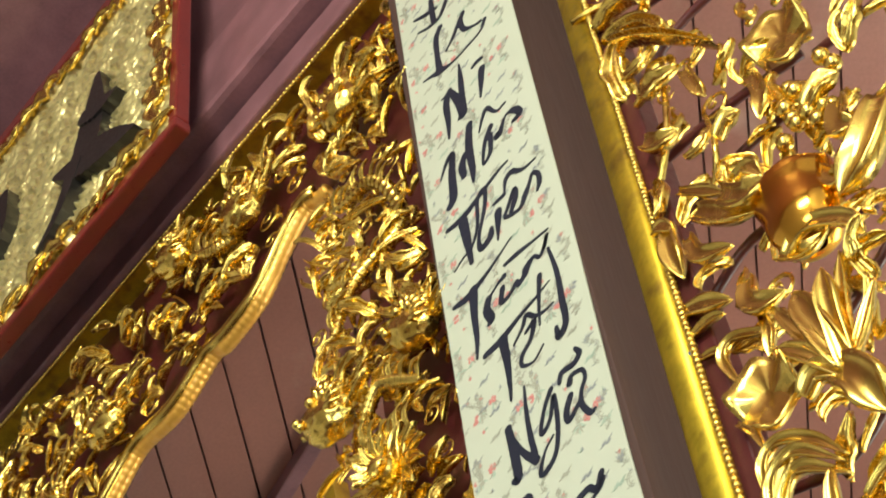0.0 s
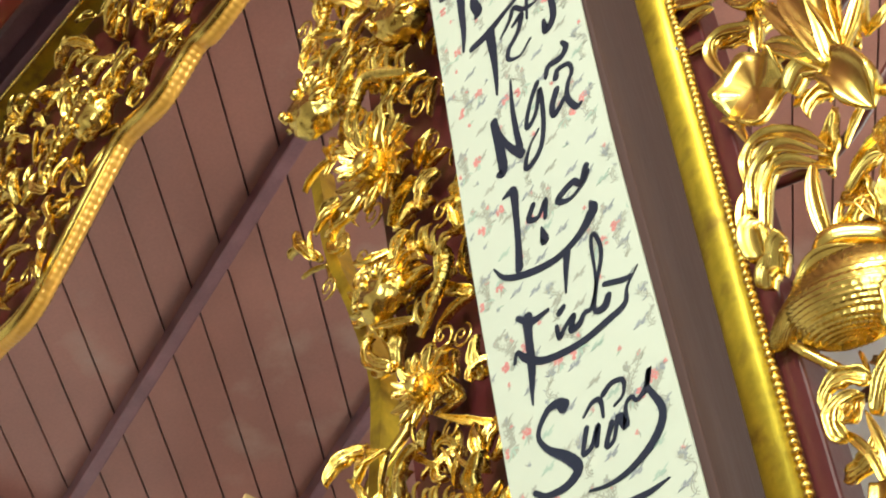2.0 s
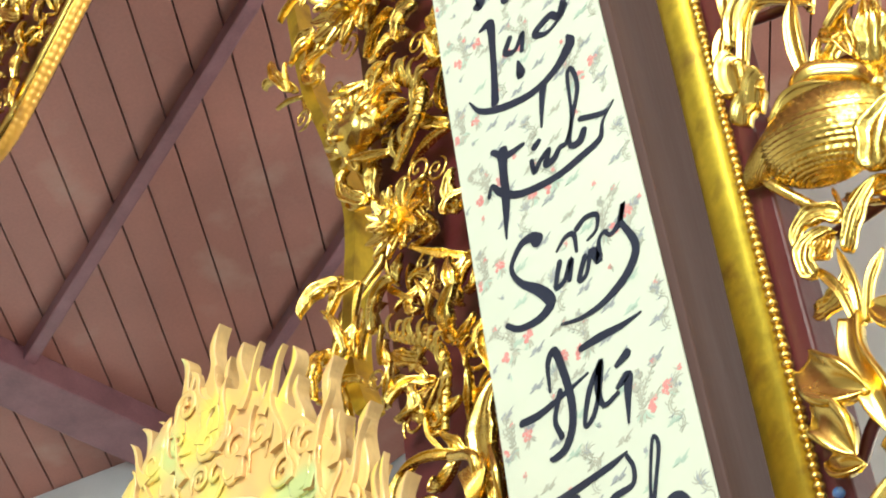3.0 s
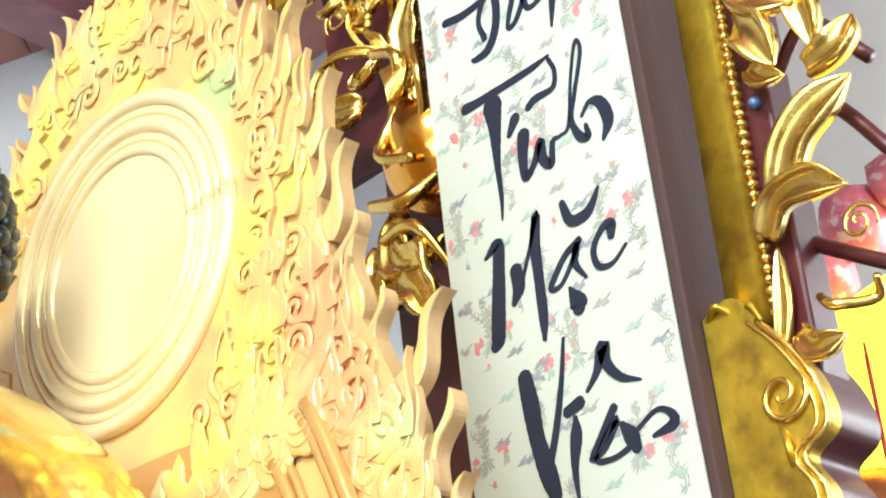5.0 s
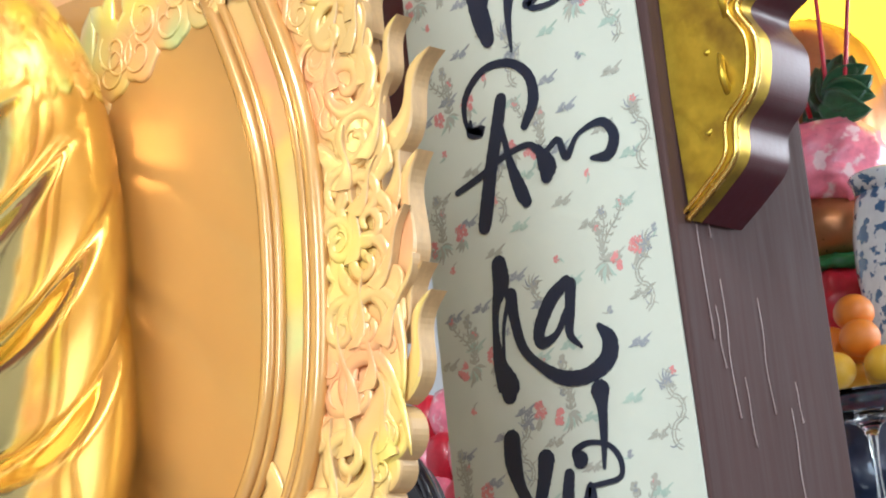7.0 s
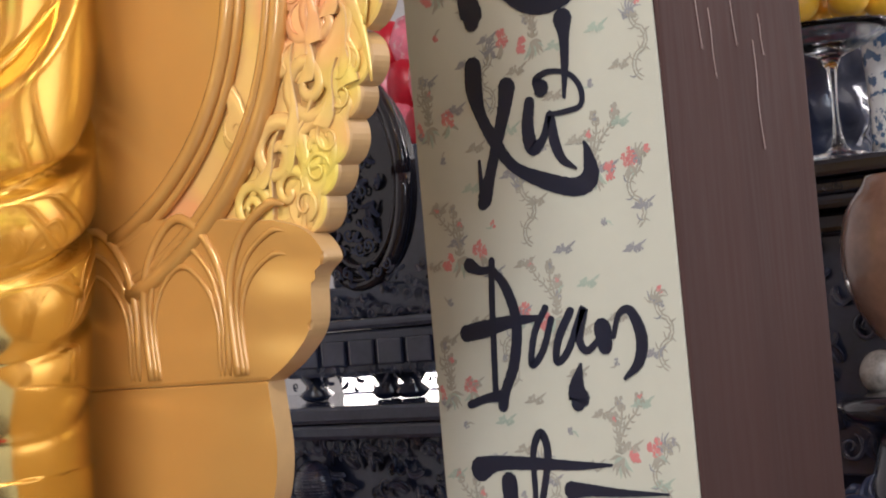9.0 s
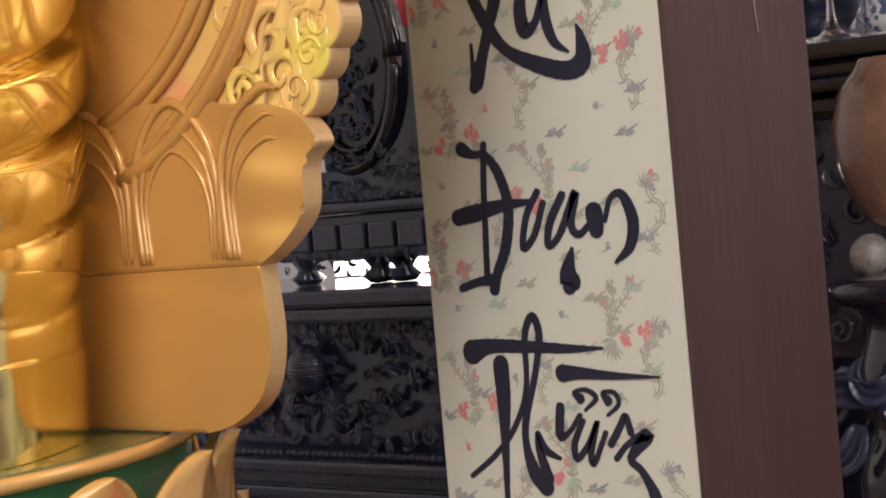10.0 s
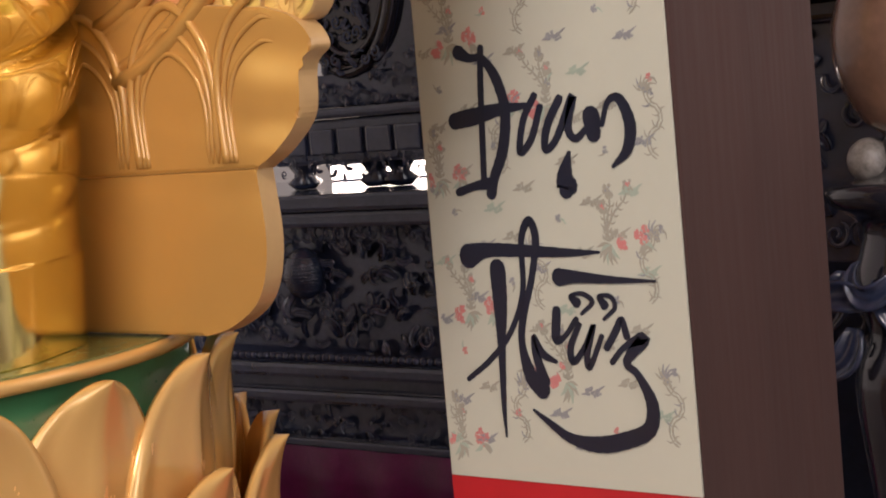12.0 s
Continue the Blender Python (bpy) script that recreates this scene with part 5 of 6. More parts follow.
FLAMES = [flame_mesh(0.12, 0.07, 0.12), flame_mesh(0.04, 0.08, 0.13), flame_mesh(0.18, 0.06, 0.11), flame_mesh(0.1, -0.06, 0.125), flame_mesh(0.26, 0.08, 0.12)]
frng = random.Random(5)
total = len(side)
for sgn in (1, -1):
    along, k = 0.02, 0
    walked = 0.0
    for p, q in zip(side, side[1:]):
        walked += math.hypot(q[0] - p[0], q[1] - p[1])
        if walked < along:
            continue
        x, z = q
        steep = abs(q[1] - p[1]) / max(1e-6, math.hypot(q[0] - p[0], q[1] - p[1]))
        k += 1
        if z < 1.88:
            bm = bmesh.new()
            r = frng.uniform(0.026, 0.04)
            slab(bm, [(HX + sgn * (x + 0.02) + r * math.cos(j * 0.19635), z + r * math.sin(j * 0.19635)) for j in range(32)][::-1], HY + 0.0013 * (k % 4) - 0.0065, HY + 0.016 + 0.0005 * k, 0.005)
            part("cloud_lobe", edge_painted(bm), [CREAM_TINT, EDGE_TAN_SHADED], halo)
            carved("curl", CURL, halo, HX + sgn * (x + 0.02), HY - 0.007, z, 1.3 * k, r * 0.6, 1, sgn)
            along += 0.05
            continue
        lean = sgn * (0.02 + 0.36 * steep)
        tongues = [(frng.uniform(0.13, 0.165) if k % 2 else frng.uniform(0.09, 0.12), 0.004, -0.03 - 0.02 * steep, 0.0)]
        if k % 2 and steep < 0.97:
            tongues.append((frng.uniform(0.1, 0.13), -0.055, -0.07, -0.007))
        for size, dx, dz, dy in tongues:
            ob = new("flame", frng.choice(FLAMES))
            ob.parent = halo
            ob.matrix_local = Matrix.Translation((HX + sgn * (x - 0.018 + dx), HY + 0.001 + dy + 0.0017 * (k % 3), z + dz + 0.01 * steep)) @ Matrix.Rotation(lean + frng.uniform(-0.12, 0.12), 4, "Y") @ Matrix.Diagonal((size * sgn * (1.5 + 0.25 * steep), 0.066 if dy >= 0 else 0.03, size, 1))
        along += 0.05 + 0.03 * steep
# concentric mouldings of the head disc
DZ = 2.95
for r, tr in ((0.285, 0.016), (0.262, 0.009), (0.238, 0.015), (0.214, 0.008), (0.195, 0.012)):
    bm = bmesh.new()
    ring = [(HX + r * math.cos(a), HY - 0.004, DZ + r * math.sin(a)) for a in [k * math.pi / 32 for k in range(65)]]
    tube(bm, ring, tr, 8, 0.9)
    part("ring_moulding", bm, PEARL_LIT, halo, "smooth pearl ring", True)
bm = bmesh.new()
slab(bm, [(HX + 0.29 * math.cos(a), DZ + 0.29 * math.sin(a)) for a in [-k * math.pi / 32 for k in range(64)]], HY - 0.006, HY + 0.002)
part("head_disc", bm, PEARL_LIT, halo, "smooth pearl disc")
# body panel with double ridges
BODY = [(0.06, 1.62), (0.2, 1.66), (0.32, 1.74), (0.4, 1.85), (0.435, 2.0), (0.44, 2.2), (0.4, 2.36), (0.33, 2.5), (0.2, 2.56), (0.0, 2.58)]
inner = [tuple(p) for p in spline(BODY, 44)]
bm = bmesh.new()
slab(bm, [(HX + x, z) for x, z in inner] + [(HX - x, z) for x, z in inner[::-1]][1:], HY - 0.008, HY + 0.002)
part("body_panel", bm, CREAM, halo, "smooth satin gold body panel")
for grow, tr in ((1.0, 0.012), (1.045, 0.007), (1.17, 0.009), (1.215, 0.014)):
    for sgn in (1, -1):
        bm = bmesh.new()
        tube(bm, [(HX + sgn * x * grow, HY - 0.006, 2.1 + (z - 2.1) * (1 + (grow - 1) * 0.8)) for x, z in inner[3:34]], tr, 8)
        part("ridge", bm, CREAM, halo, "smooth satin gold ridge", True)
# scrolls, cloud curls and flame tongues in low relief over the tinted ground
def half_width(z):
    """Half breadth of the board at a height."""
    for (x0, z0), (x1, z1) in zip(side, side[1:]):
        if z1 <= z <= z0:
            return x0 + (x1 - x0) * (z0 - z) / max(1e-6, z0 - z1)
    return 0


def on_ground(x, z):
    """On the tinted ground: off the disc, the body panel and its ridges."""
    dx = abs(x)
    if math.hypot(dx, z - DZ) < 0.35 or dx > half_width(z) - 0.0:
        return False
    return not (z < 2.62 and any(abs(z - pz) < 0.03 and dx < px * 1.215 + 0.022 for px, pz in inner))


def cloud_plate(tail, lobes, rolled=1.35):
    """A flat carved cloud of radius 1 with scalloped, rounded edges, a pointed tail and a ridge rolled up on it."""
    bm = bmesh.new()
    n = 40
    rings = []
    for grow, y in ((1.0, 0.04), (0.99, -0.05), (0.9, -0.1), (0.7, -0.115), (0.3, -0.11)):
        ring = []
        for k in range(n):
            a = 2 * math.pi * k / n
            d = (a - 4.71 + math.pi) % (2 * math.pi) - math.pi
            r = 0.9 + 0.13 * abs(math.sin(lobes * a / 2)) + tail * math.exp(-(d / 0.3) ** 2)
            sway = 0.35 * tail * math.exp(-(d / 0.25) ** 2) * grow
            ring.append(bm.verts.new((grow * r * math.cos(a) + sway, y, grow * r * math.sin(a))))
        rings.append(ring)
    for p, q in zip(rings, rings[1:]):
        for k in range(n):
            bm.faces.new((p[k], p[(k + 1) % n], q[(k + 1) % n], q[k]))
    bm.faces.new(rings[-1])
    line, rad = [], []
    for i in range(27):
        u = i / 26
        a, r = rolled * 2 * math.pi * u - 1.2, 0.72 * (1 - u * min(1, rolled)) ** 0.8 + 0.08
        line.append((r * math.cos(a), -0.11 - 0.03 * u, r * math.sin(a)))
        rad.append(0.06 * (0.35 + min(1, u * 6) * 0.65) * min(1, (1 - u) * 5 + 0.3))
    tube(bm, line, rad, 6, 0.9)
    return mesh_of("cloud_scroll", bm, CREAM_TINT, True)


def volute_mesh(turns, tail):
    """A crisp carved C-scroll of radius 1: a bold rounded ridge that coils inward, with a pointed tail that sweeps away."""
    bm = bmesh.new()
    line, rad = [], []
    for i in range(9):
        u = i / 8
        line.append((0.92 - 0.25 * tail * (1 - u) ** 2, -0.05, -tail * (1 - u)))
        rad.append(0.04 + 0.2 * u)
    for i in range(1, 31):
        u = i / 30
        a, r = turns * 2 * math.pi * u, 0.86 * (1 - u) ** 0.85 + 0.06
        line.append((r * math.cos(a), -0.05 - 0.05 * u, r * math.sin(a)))
        rad.append(0.24 - 0.1 * u)
    tube(bm, line, rad, 10, 0.42)
    return mesh_of("volute", bm, CREAM_TINT, True)


CLOUDS = [cloud_plate(1.3, 5, 1.2), cloud_plate(1.6, 3, 0.45), cloud_plate(2.0, 4, 0.9), cloud_plate(1.1, 5, 0.4)]
VOLUTES = [volute_mesh(1.35, 1.6), volute_mesh(1.6, 0.9), volute_mesh(1.0, 2.2)]
z, row = 1.66, 0
while z < 3.5:
    x = -0.56 + 0.042 * (row % 2)
    while x < 0.66:
        px, pz = x + frng.uniform(-0.02, 0.02), z + frng.uniform(-0.018, 0.018)
        if on_ground(px, pz):
            out = 1 if px > 0 else -1
            pick = frng.random()
            if pick < 0.5:
                carved("volute", frng.choice(VOLUTES), halo, HX + px, HY - 0.002, pz, out * frng.uniform(-0.7, 0.9), frng.uniform(0.022, 0.038) * (1.35 if pz < 2.45 else 1), 1, out * frng.choice((1, 1, -1)))
            elif pick < 0.72:
                carved("cloud_scroll", frng.choice(CLOUDS), halo, HX + px, HY - 0.001 - 0.003 * frng.random(), pz, frng.uniform(-0.7, 0.7) + 3.14, frng.uniform(0.026, 0.042), 1, frng.choice((-1, 1)))
            if pick > 0.3:
                ob = new("relief_flame", frng.choice(FLAMES))
                ob.parent = halo
                ob.matrix_local = Matrix.Translation((HX + px + 0.02 * out, HY - 0.008 - 0.003 * frng.random(), pz - 0.03)) @ Matrix.Rotation(out * frng.uniform(-0.25, 0.6), 4, "Y") @ Matrix.Diagonal((out * frng.uniform(0.09, 0.13), 0.03, frng.uniform(0.08, 0.13), 1))
        x += 0.062
    z += 0.052
    row += 1
for sgn in (1, -1):
    for k in range(11):
        z = 1.72 + 0.079 * k
        ridge_x = float(np.interp(z, [p[1] for p in inner], [p[0] for p in inner])) * 1.215 + 0.02
        room = max(0.06, half_width(z) + 0.02 - ridge_x)
        r = min(0.052, 0.42 * room)
        carved("volute", VOLUTES[k % 3], halo, HX + sgn * (ridge_x + room * 0.55), HY - 0.001, z, sgn * (0.5 * math.sin(k * 2.3) + (2.6 if k % 3 == 1 else 0)), r, 1, sgn * (-1 if k % 2 else 1))
        carved("cloud_scroll", CLOUDS[k % 4], halo, HX + sgn * (ridge_x + room * 0.18), HY - 0.003, z + 0.04, 3.14 + 0.4 * math.sin(k), r * 0.55, 1, sgn)
        carved("cloud_scroll", CLOUDS[(k + 1) % 4], halo, HX + sgn * (ridge_x + room * 0.85), HY - 0.003, z - 0.035, 0.5 * math.sin(k * 1.3), r * 0.5, 1, -sgn)
for k in range(16):
    s = k / 15
    carved("cloud_scroll", CLOUDS[2 * (k % 2)], halo, HX + 0.42 - 0.34 * s + 0.015 * math.sin(k * 2.1), HY - 0.008, 2.5 - 0.09 * s * s + 0.02 * math.sin(k * 1.7), 3.14 + 0.5 * math.sin(k * 1.9), 0.044, 1, -1 if k % 2 else 1)
# ledge of petals and plain foot
foot = [(-2.66, 1.44)] + [tuple(p) for p in spline([(-1.742, 1.44), (-1.735, 1.34), (-1.758, 1.27), (-1.815, 1.232), (-1.875, 1.2175)], 44)] + [(-2.5, 1.2175), (-2.62, 1.27)]
bm = bmesh.new()
slab(bm, foot, HY - 0.008, HY + 0.022, 0.006)
part("foot_board", edge_painted(bm), [CREAM, EDGE_TAN_SHADED], halo, "plain satin gold foot")
band = [(-2.66, 1.436)] + [(-2.62, 1.66), (-1.9, 1.66)] + [tuple(p) for p in spline([(-1.71, 1.64), (-1.647, 1.62), (-1.617, 1.585), (-1.642, 1.56), (-1.652, 1.5), (-1.694, 1.46), (-1.738, 1.436)], 50)]
bm = bmesh.new()
slab(bm, band[::-1], HY - 0.012, HY + 0.021, 0.006)
part("petal_band", edge_painted(bm), [CREAM, EDGE_TAN_SHADED], halo, "satin gold petal band")
for cx in (-2.416, -2.246, -2.071, -1.886, -1.711):
    for inset, high, tr in ((0.0, 0.212, 0.007), (0.011, 0.178, 0.0045), (0.019, 0.148, 0.004)):
        bm = bmesh.new()
        w = 0.083 - inset
        arc = [(cx - w * 0.96, HY - 0.012, 1.446), (cx - w, HY - 0.013, 1.446 + high * 0.5), (cx - w * 0.68, HY - 0.013, 1.446 + high * 0.82), (cx, HY - 0.013, 1.446 + high)]
        arc += [(2 * cx - x, y, z) for x, y, z in arc[-2::-1]]
        if cx > -1.75:
            arc = arc[:4] + [(cx + 0.03, HY - 0.011, 1.446 + high * 0.99)]
        line = spline(arc, 36)
        tube(bm, line, [tr * min(1, 0.25 + (36 - i) / (10 if cx > -1.75 else 2)) for i in range(37)], 8, 0.7)
        part("petal_rim", bm, CREAM, halo, smooth=True)

# ---- lotus pedestal ----
LX, LY = -2.55, 1.26
pedestal = thing("lotus_pedestal", "gold lotus pedestal with a green drum and olive platform", "pedestal")


def lathe(bm, cx, cy, profile, n=48):
    rings = [[bm.verts.new((cx + r * math.cos(2 * math.pi * k / n), cy + r * math.sin(2 * math.pi * k / n), z)) for k in range(n)] for r, z in profile]
    for a, b in zip(rings, rings[1:]):
        for k in range(n):
            bm.faces.new((a[k], a[(k + 1) % n], b[(k + 1) % n], b[k]))
    bm.faces.new(rings[0][::-1])
    bm.faces.new(rings[-1])


bm = bmesh.new()
lathe(bm, LX, LY, [(0.64, 0.25), (0.66, 0.9), (0.668, 1.192)], 96)
part("drum", bm, GREEN_PAINT, pedestal, "dark green painted drum", True)
bm = bmesh.new()
lathe(bm, LX, LY, [(0.66, 1.193), (0.683, 1.194), (0.686, 1.203), (0.684, 1.211), (0.675, 1.2125)], 64)
part("rim", bm, PETAL, pedestal, "gold rim", True)
bm = bmesh.new()
lathe(bm, LX, LY, [(0.674, 1.205), (0.674, 1.2145), (0.671, 1.2155)], 64)
part("platform", bm, OLIVE_TOP, pedestal, "glossy olive platform")
bm = bmesh.new()
lathe(bm, LX, LY, [(0.86, 0.0), (0.86, 0.12), (0.78, 0.2), (0.7, 0.26)], 48)
part("plinth", bm, PETAL, pedestal, "gold plinth")


def petal_mesh():
    """A lotus petal of height 1: hollowed either side of a raised midrib, with rolled rims and a tip that turns outward (+x)."""
    bm = bmesh.new()
    rows, backs = [], []
    n, cols = 26, 17
    for i in range(n + 1):
        s = 1 - (1 - i / n) ** 1.9
        w = 0.5 * (max(0.0, 1 - ((s - 0.3) / 0.7) ** 2.6) ** 0.55 if s > 0.3 else 0.8 + 0.2 * math.sin(s / 0.3 * 1.5708)) + 0.004
        out = 0.2 * math.sin(math.pi * s * 0.85) + 0.2 * s ** 6
        row, back = [], []
        for k in range(cols):
            u = k / (cols - 1) * 2 - 1
            body = min(1, (1 - s) * 4)
            x = out - 0.17 * u * u * (1 - 0.7 * s) + body * (0.02 * math.exp(-(u / 0.12) ** 2) + 0.04 * math.exp(-((abs(u) - 0.93) / 0.09) ** 2))
            sway = 0.07 * s ** 4
            row.append(bm.verts.new((x, u * w + sway, s)))
            back.append(bm.verts.new((x - 0.05 * (1 - 0.6 * s), u * w * 0.96 + sway, s - 0.002)))
        rows.append(row)
        backs.append(back)
    for i in range(n):
        for k in range(cols - 1):
            bm.faces.new((rows[i][k], rows[i][k + 1], rows[i + 1][k + 1], rows[i + 1][k]))
            bm.faces.new((backs[i][k], backs[i + 1][k], backs[i + 1][k + 1], backs[i][k + 1]))
        bm.faces.new((rows[i][0], rows[i + 1][0], backs[i + 1][0], backs[i][0]))
        bm.faces.new((rows[i][-1], backs[i][-1], backs[i + 1][-1], rows[i + 1][-1]))
    bm.faces.new(rows[0] + backs[0][::-1])
    bm.faces.new(rows[-1][::-1] + backs[-1])
    return mesh_of("petal", bm, PETAL, True)


PETAL_MESH = petal_mesh()
for r, z0, h, first in ((0.635, 0.69, 0.505, 8.5), (0.69, 0.55, 0.5, 21.0), (0.76, 0.26, 0.52, 8.5)):
    for k in range(22):
        a = math.radians(first) + 2 * math.pi * k / 22
        d = r + 0.012 * (k % 2)
        ob = new("petal", PETAL_MESH)
        ob.parent = pedestal
        ob.matrix_local = Matrix.Translation((LX + d * math.cos(a), LY + d * math.sin(a), z0)) @ Matrix.Rotation(a, 4, "Z") @ Matrix.Diagonal((h * 0.75, h * 0.66, h, 1))

# ---- standing gilt figure: one plain shape ----
bm = bmesh.new()
SX, SY = -2.3, 1.26
prof = spline([(0.375, 1.2155), (0.38, 1.3), (0.386, 1.4), (0.4, 1.55), (0.43, 1.85), (0.435, 2.1), (0.43, 2.3), (0.39, 2.46), (0.3, 2.57), (0.19, 2.65), (0.12, 2.72), (0.11, 2.8)], 460)
n = 380
rings = []
for r, z in prof:
    ring = []
    for k in range(n):
        a = 2 * math.pi * k / n
        fold = 0.0
        turn = (a + 0.5 + math.pi) % (2 * math.pi) - math.pi
        if 1.3 < z < 2.5:
            amt = min(1, (z - 1.3) * 4) * min(1, max(0, 2.34 - z) * 3.5)
            climb = 0.45 + 2.1 * max(0.0, min(1.0, (z - 1.75) / 0.5))
            ph = (z * 9.5 - climb * turn + 0.25 * math.sin(turn * 2.3 + z * 4)) % 1.0
            reach = 0.55 + 0.45 * math.sin(z * 6.5 + 2.2 * turn)
            fold = amt * (0.006 * math.sin(math.pi * ph) - 0.036 * reach * math.exp(-((ph - 0.06 if ph < 0.5 else ph - 1.06) / 0.085) ** 2))
        if z < 1.34:
            fold += 0.005 * math.sin(a * 9)
        ring.append(bm.verts.new((SX + (r + fold) * math.cos(a), SY + (r + fold) * 0.96 * math.sin(a), z)))
    rings.append(ring)
for a, b in zip(rings, rings[1:]):
    for k in range(n):
        bm.faces.new((a[k], a[(k + 1) % n], b[(k + 1) % n], b[k]))
bm.faces.new(rings[0][::-1])
bm.faces.new(rings[-1])
bmesh.ops.create_uvsphere(bm, u_segments=24, v_segments=16, radius=1, matrix=Matrix.Translation((SX, SY, 2.93)) @ Matrix.Diagonal((0.165, 0.165, 0.2, 1)))
for f in bm.faces:
    f.material_index = 0
for i in range(11):
    lat = -0.35 + 1.85 * i / 10
    count = max(1, int(26 * math.cos(lat)))
    for k in range(count):
        a = 2 * math.pi * (k + 0.5 * (i % 2)) / count
        d = Vector((math.cos(a) * math.cos(lat), math.sin(a) * math.cos(lat), math.sin(lat)))
        if d.y < -0.45 and lat < 0.6:
            continue
        r = bmesh.ops.create_icosphere(bm, subdivisions=1, radius=0.024, matrix=Matrix.Translation((SX + d.x * 0.168, SY + d.y * 0.168, 2.95 + d.z * 0.2)))
        for f in {f for v in r["verts"] for f in v.link_faces}:
            f.material_index = 1
tagged(part("standing_statue", bm, [STATUE_GOLD, CURLS], None, "", True), "polished gilt standing statue with a pleated robe and black curls", "statue")

# ---- dark carved altar behind the column ----
AY = 3.4
EBONY_LEAVES = [leaf_mesh("relief", EBONY, c, w, 0.14) for c, w in ((0.6, 0.4), (2.2, 0.36), (-1.8, 0.36), (3.4, 0.3))]
EBONY_CURL = spiral_mesh("curl", EBONY, 1.4, 0.2)
erng = random.Random(21)


def ebony_relief(parent, x0, x1, z0, z1, y, step, size):
    step, size = step * 0.72, size * 0.72
    z = z0
    while z < z1:
        x = x0
        while x < x1:
            px, pz = x + erng.uniform(-0.3, 0.3) * step, z + erng.uniform(-0.3, 0.3) * step
            if erng.random() < 0.3:
                carved("curl", EBONY_CURL, parent, px, y, pz, erng.uniform(0, 6.3), size * 0.45, 1, erng.choice((-1, 1)))
            else:
                carved("relief", erng.choice(EBONY_LEAVES), parent, px, y + 0.01, pz, erng.uniform(-3, 3), size * erng.uniform(0.8, 1.4), erng.uniform(0.7, 1.2), erng.choice((-1, 1)), erng.uniform(0, 0.3))
            x += step
        z += step


altar = thing("altar_table", "black carved wooden altar table with a beaded rail", "altar")
boxed("body", EBONY, (-4.6, -2.55, AY + 0.02, AY + 0.6, 0.0, 1.24), altar)
boxed("top", EBONY, (-4.66, -2.5, AY - 0.05, AY + 0.65, 1.245, 1.29), altar, "", 0.01)
boxed("moulding", EBONY, (-4.64, -2.52, AY - 0.03, AY + 0.02, 1.2, 1.243), altar, "", 0.012)
boxed("moulding", EBONY, (-4.64, -2.52, AY - 0.04, AY + 0.019, 0.8, 0.84), altar, "", 0.012)
boxed("moulding", EBONY, (-4.64, -2.52, AY - 0.03, AY + 0.019, 0.73, 0.765), altar, "", 0.01)
bm = bmesh.new()
bmesh.ops.create_uvsphere(bm, u_segments=8, v_segments=6, radius=0.012)
RAIL_BEAD = mesh_of("rail_bead", bm, EBONY, True)
for k in range(78):
    ob = new("rail_bead", RAIL_BEAD)
    ob.parent = altar
    ob.location = (-4.5 + 0.025 * k, AY - 0.04, 0.858)
ebony_relief(altar, -4.0, -2.85, 0.9, 1.18, AY, 0.075, 0.08)
ebony_relief(altar, -4.0, -2.85, 1.165, 1.2, AY - 0.02, 0.06, 0.05)
ebony_relief(altar, -4.0, -2.85, 0.64, 0.73, AY, 0.06, 0.05)
scaled_body(altar, EBONY, -3.55, AY - 0.02, 1.08, 0.06, 0.065, 0, "pomegranate")

cloth = thing("altar_cloth", "dark purple satin cloth hanging below the altar front", "cloth")
bm = bmesh.new()
n = 60
rows = [[bm.verts.new((-4.4 + 1.85 * k / n, AY - 0.055 - 0.01 * math.sin(k * 0.9) * (0.3 + j * 0.5), 0.62 - 0.1 * j)) for k in range(n + 1)] for j in range(5)]
for a, b in zip(rows, rows[1:]):
    for k in range(n):
        bm.faces.new((a[k], a[k + 1], b[k + 1], b[k]))
bmesh.ops.solidify(bm, geom=bm.faces[:], thickness=0.006)
part("drape", bm, PURPLE, cloth, smooth=True)
boxed("hem_rail", EBONY, (-4.42, -2.53, AY - 0.05, AY - 0.002, 0.615, 0.64), cloth)

shrine = thing("mirror_shrine", "black carved wooden shrine with an oval framed panel", "shrine")
boxed("base", EBONY, (-3.75, -2.95, AY + 0.1, AY + 0.4, 1.36, 1.48), shrine, "", 0.01)
boxed("base_moulding", EBONY, (-3.78, -2.92, AY + 0.08, AY + 0.42, 1.482, 1.51), shrine, "", 0.01)
for xx in (-3.74, -3.46, -3.37, -2.98):
    bm = bmesh.new()
    lathe(bm, xx, AY + 0.2, [(0.03, 1.291), (0.05, 1.31), (0.025, 1.33), (0.045, 1.359)], 16)
    part("turned_foot", bm, EBONY, shrine, smooth=True)
boxed("stretcher", EBONY, (-3.74, -2.96, AY + 0.12, AY + 0.38, 1.511, 1.6), shrine, "", 0.008)
for k in range(7):
    boxed("panel", EBONY, (-3.7 + 0.105 * k, -3.61 + 0.105 * k, AY + 0.088, AY + 0.098, 1.385, 1.455), shrine, "", 0.006)
ebony_relief(shrine, -3.7, -3.02, 1.53, 1.66, AY + 0.1, 0.05, 0.05)
ebony_relief(shrine, -3.7, -3.0, 1.34, 1.37, AY + 0.08, 0.04, 0.035)
OX, OZ = -3.45, 1.88
bm = bmesh.new()
slab(bm, [(OX + 0.16 * math.cos(a), OZ + 0.26 * math.sin(a)) for a in [-k * math.pi / 20 for k in range(40)]], AY + 0.14, AY + 0.2)
part("oval_panel", bm, EBONY_GLOSS, shrine, "glossy black oval panel")
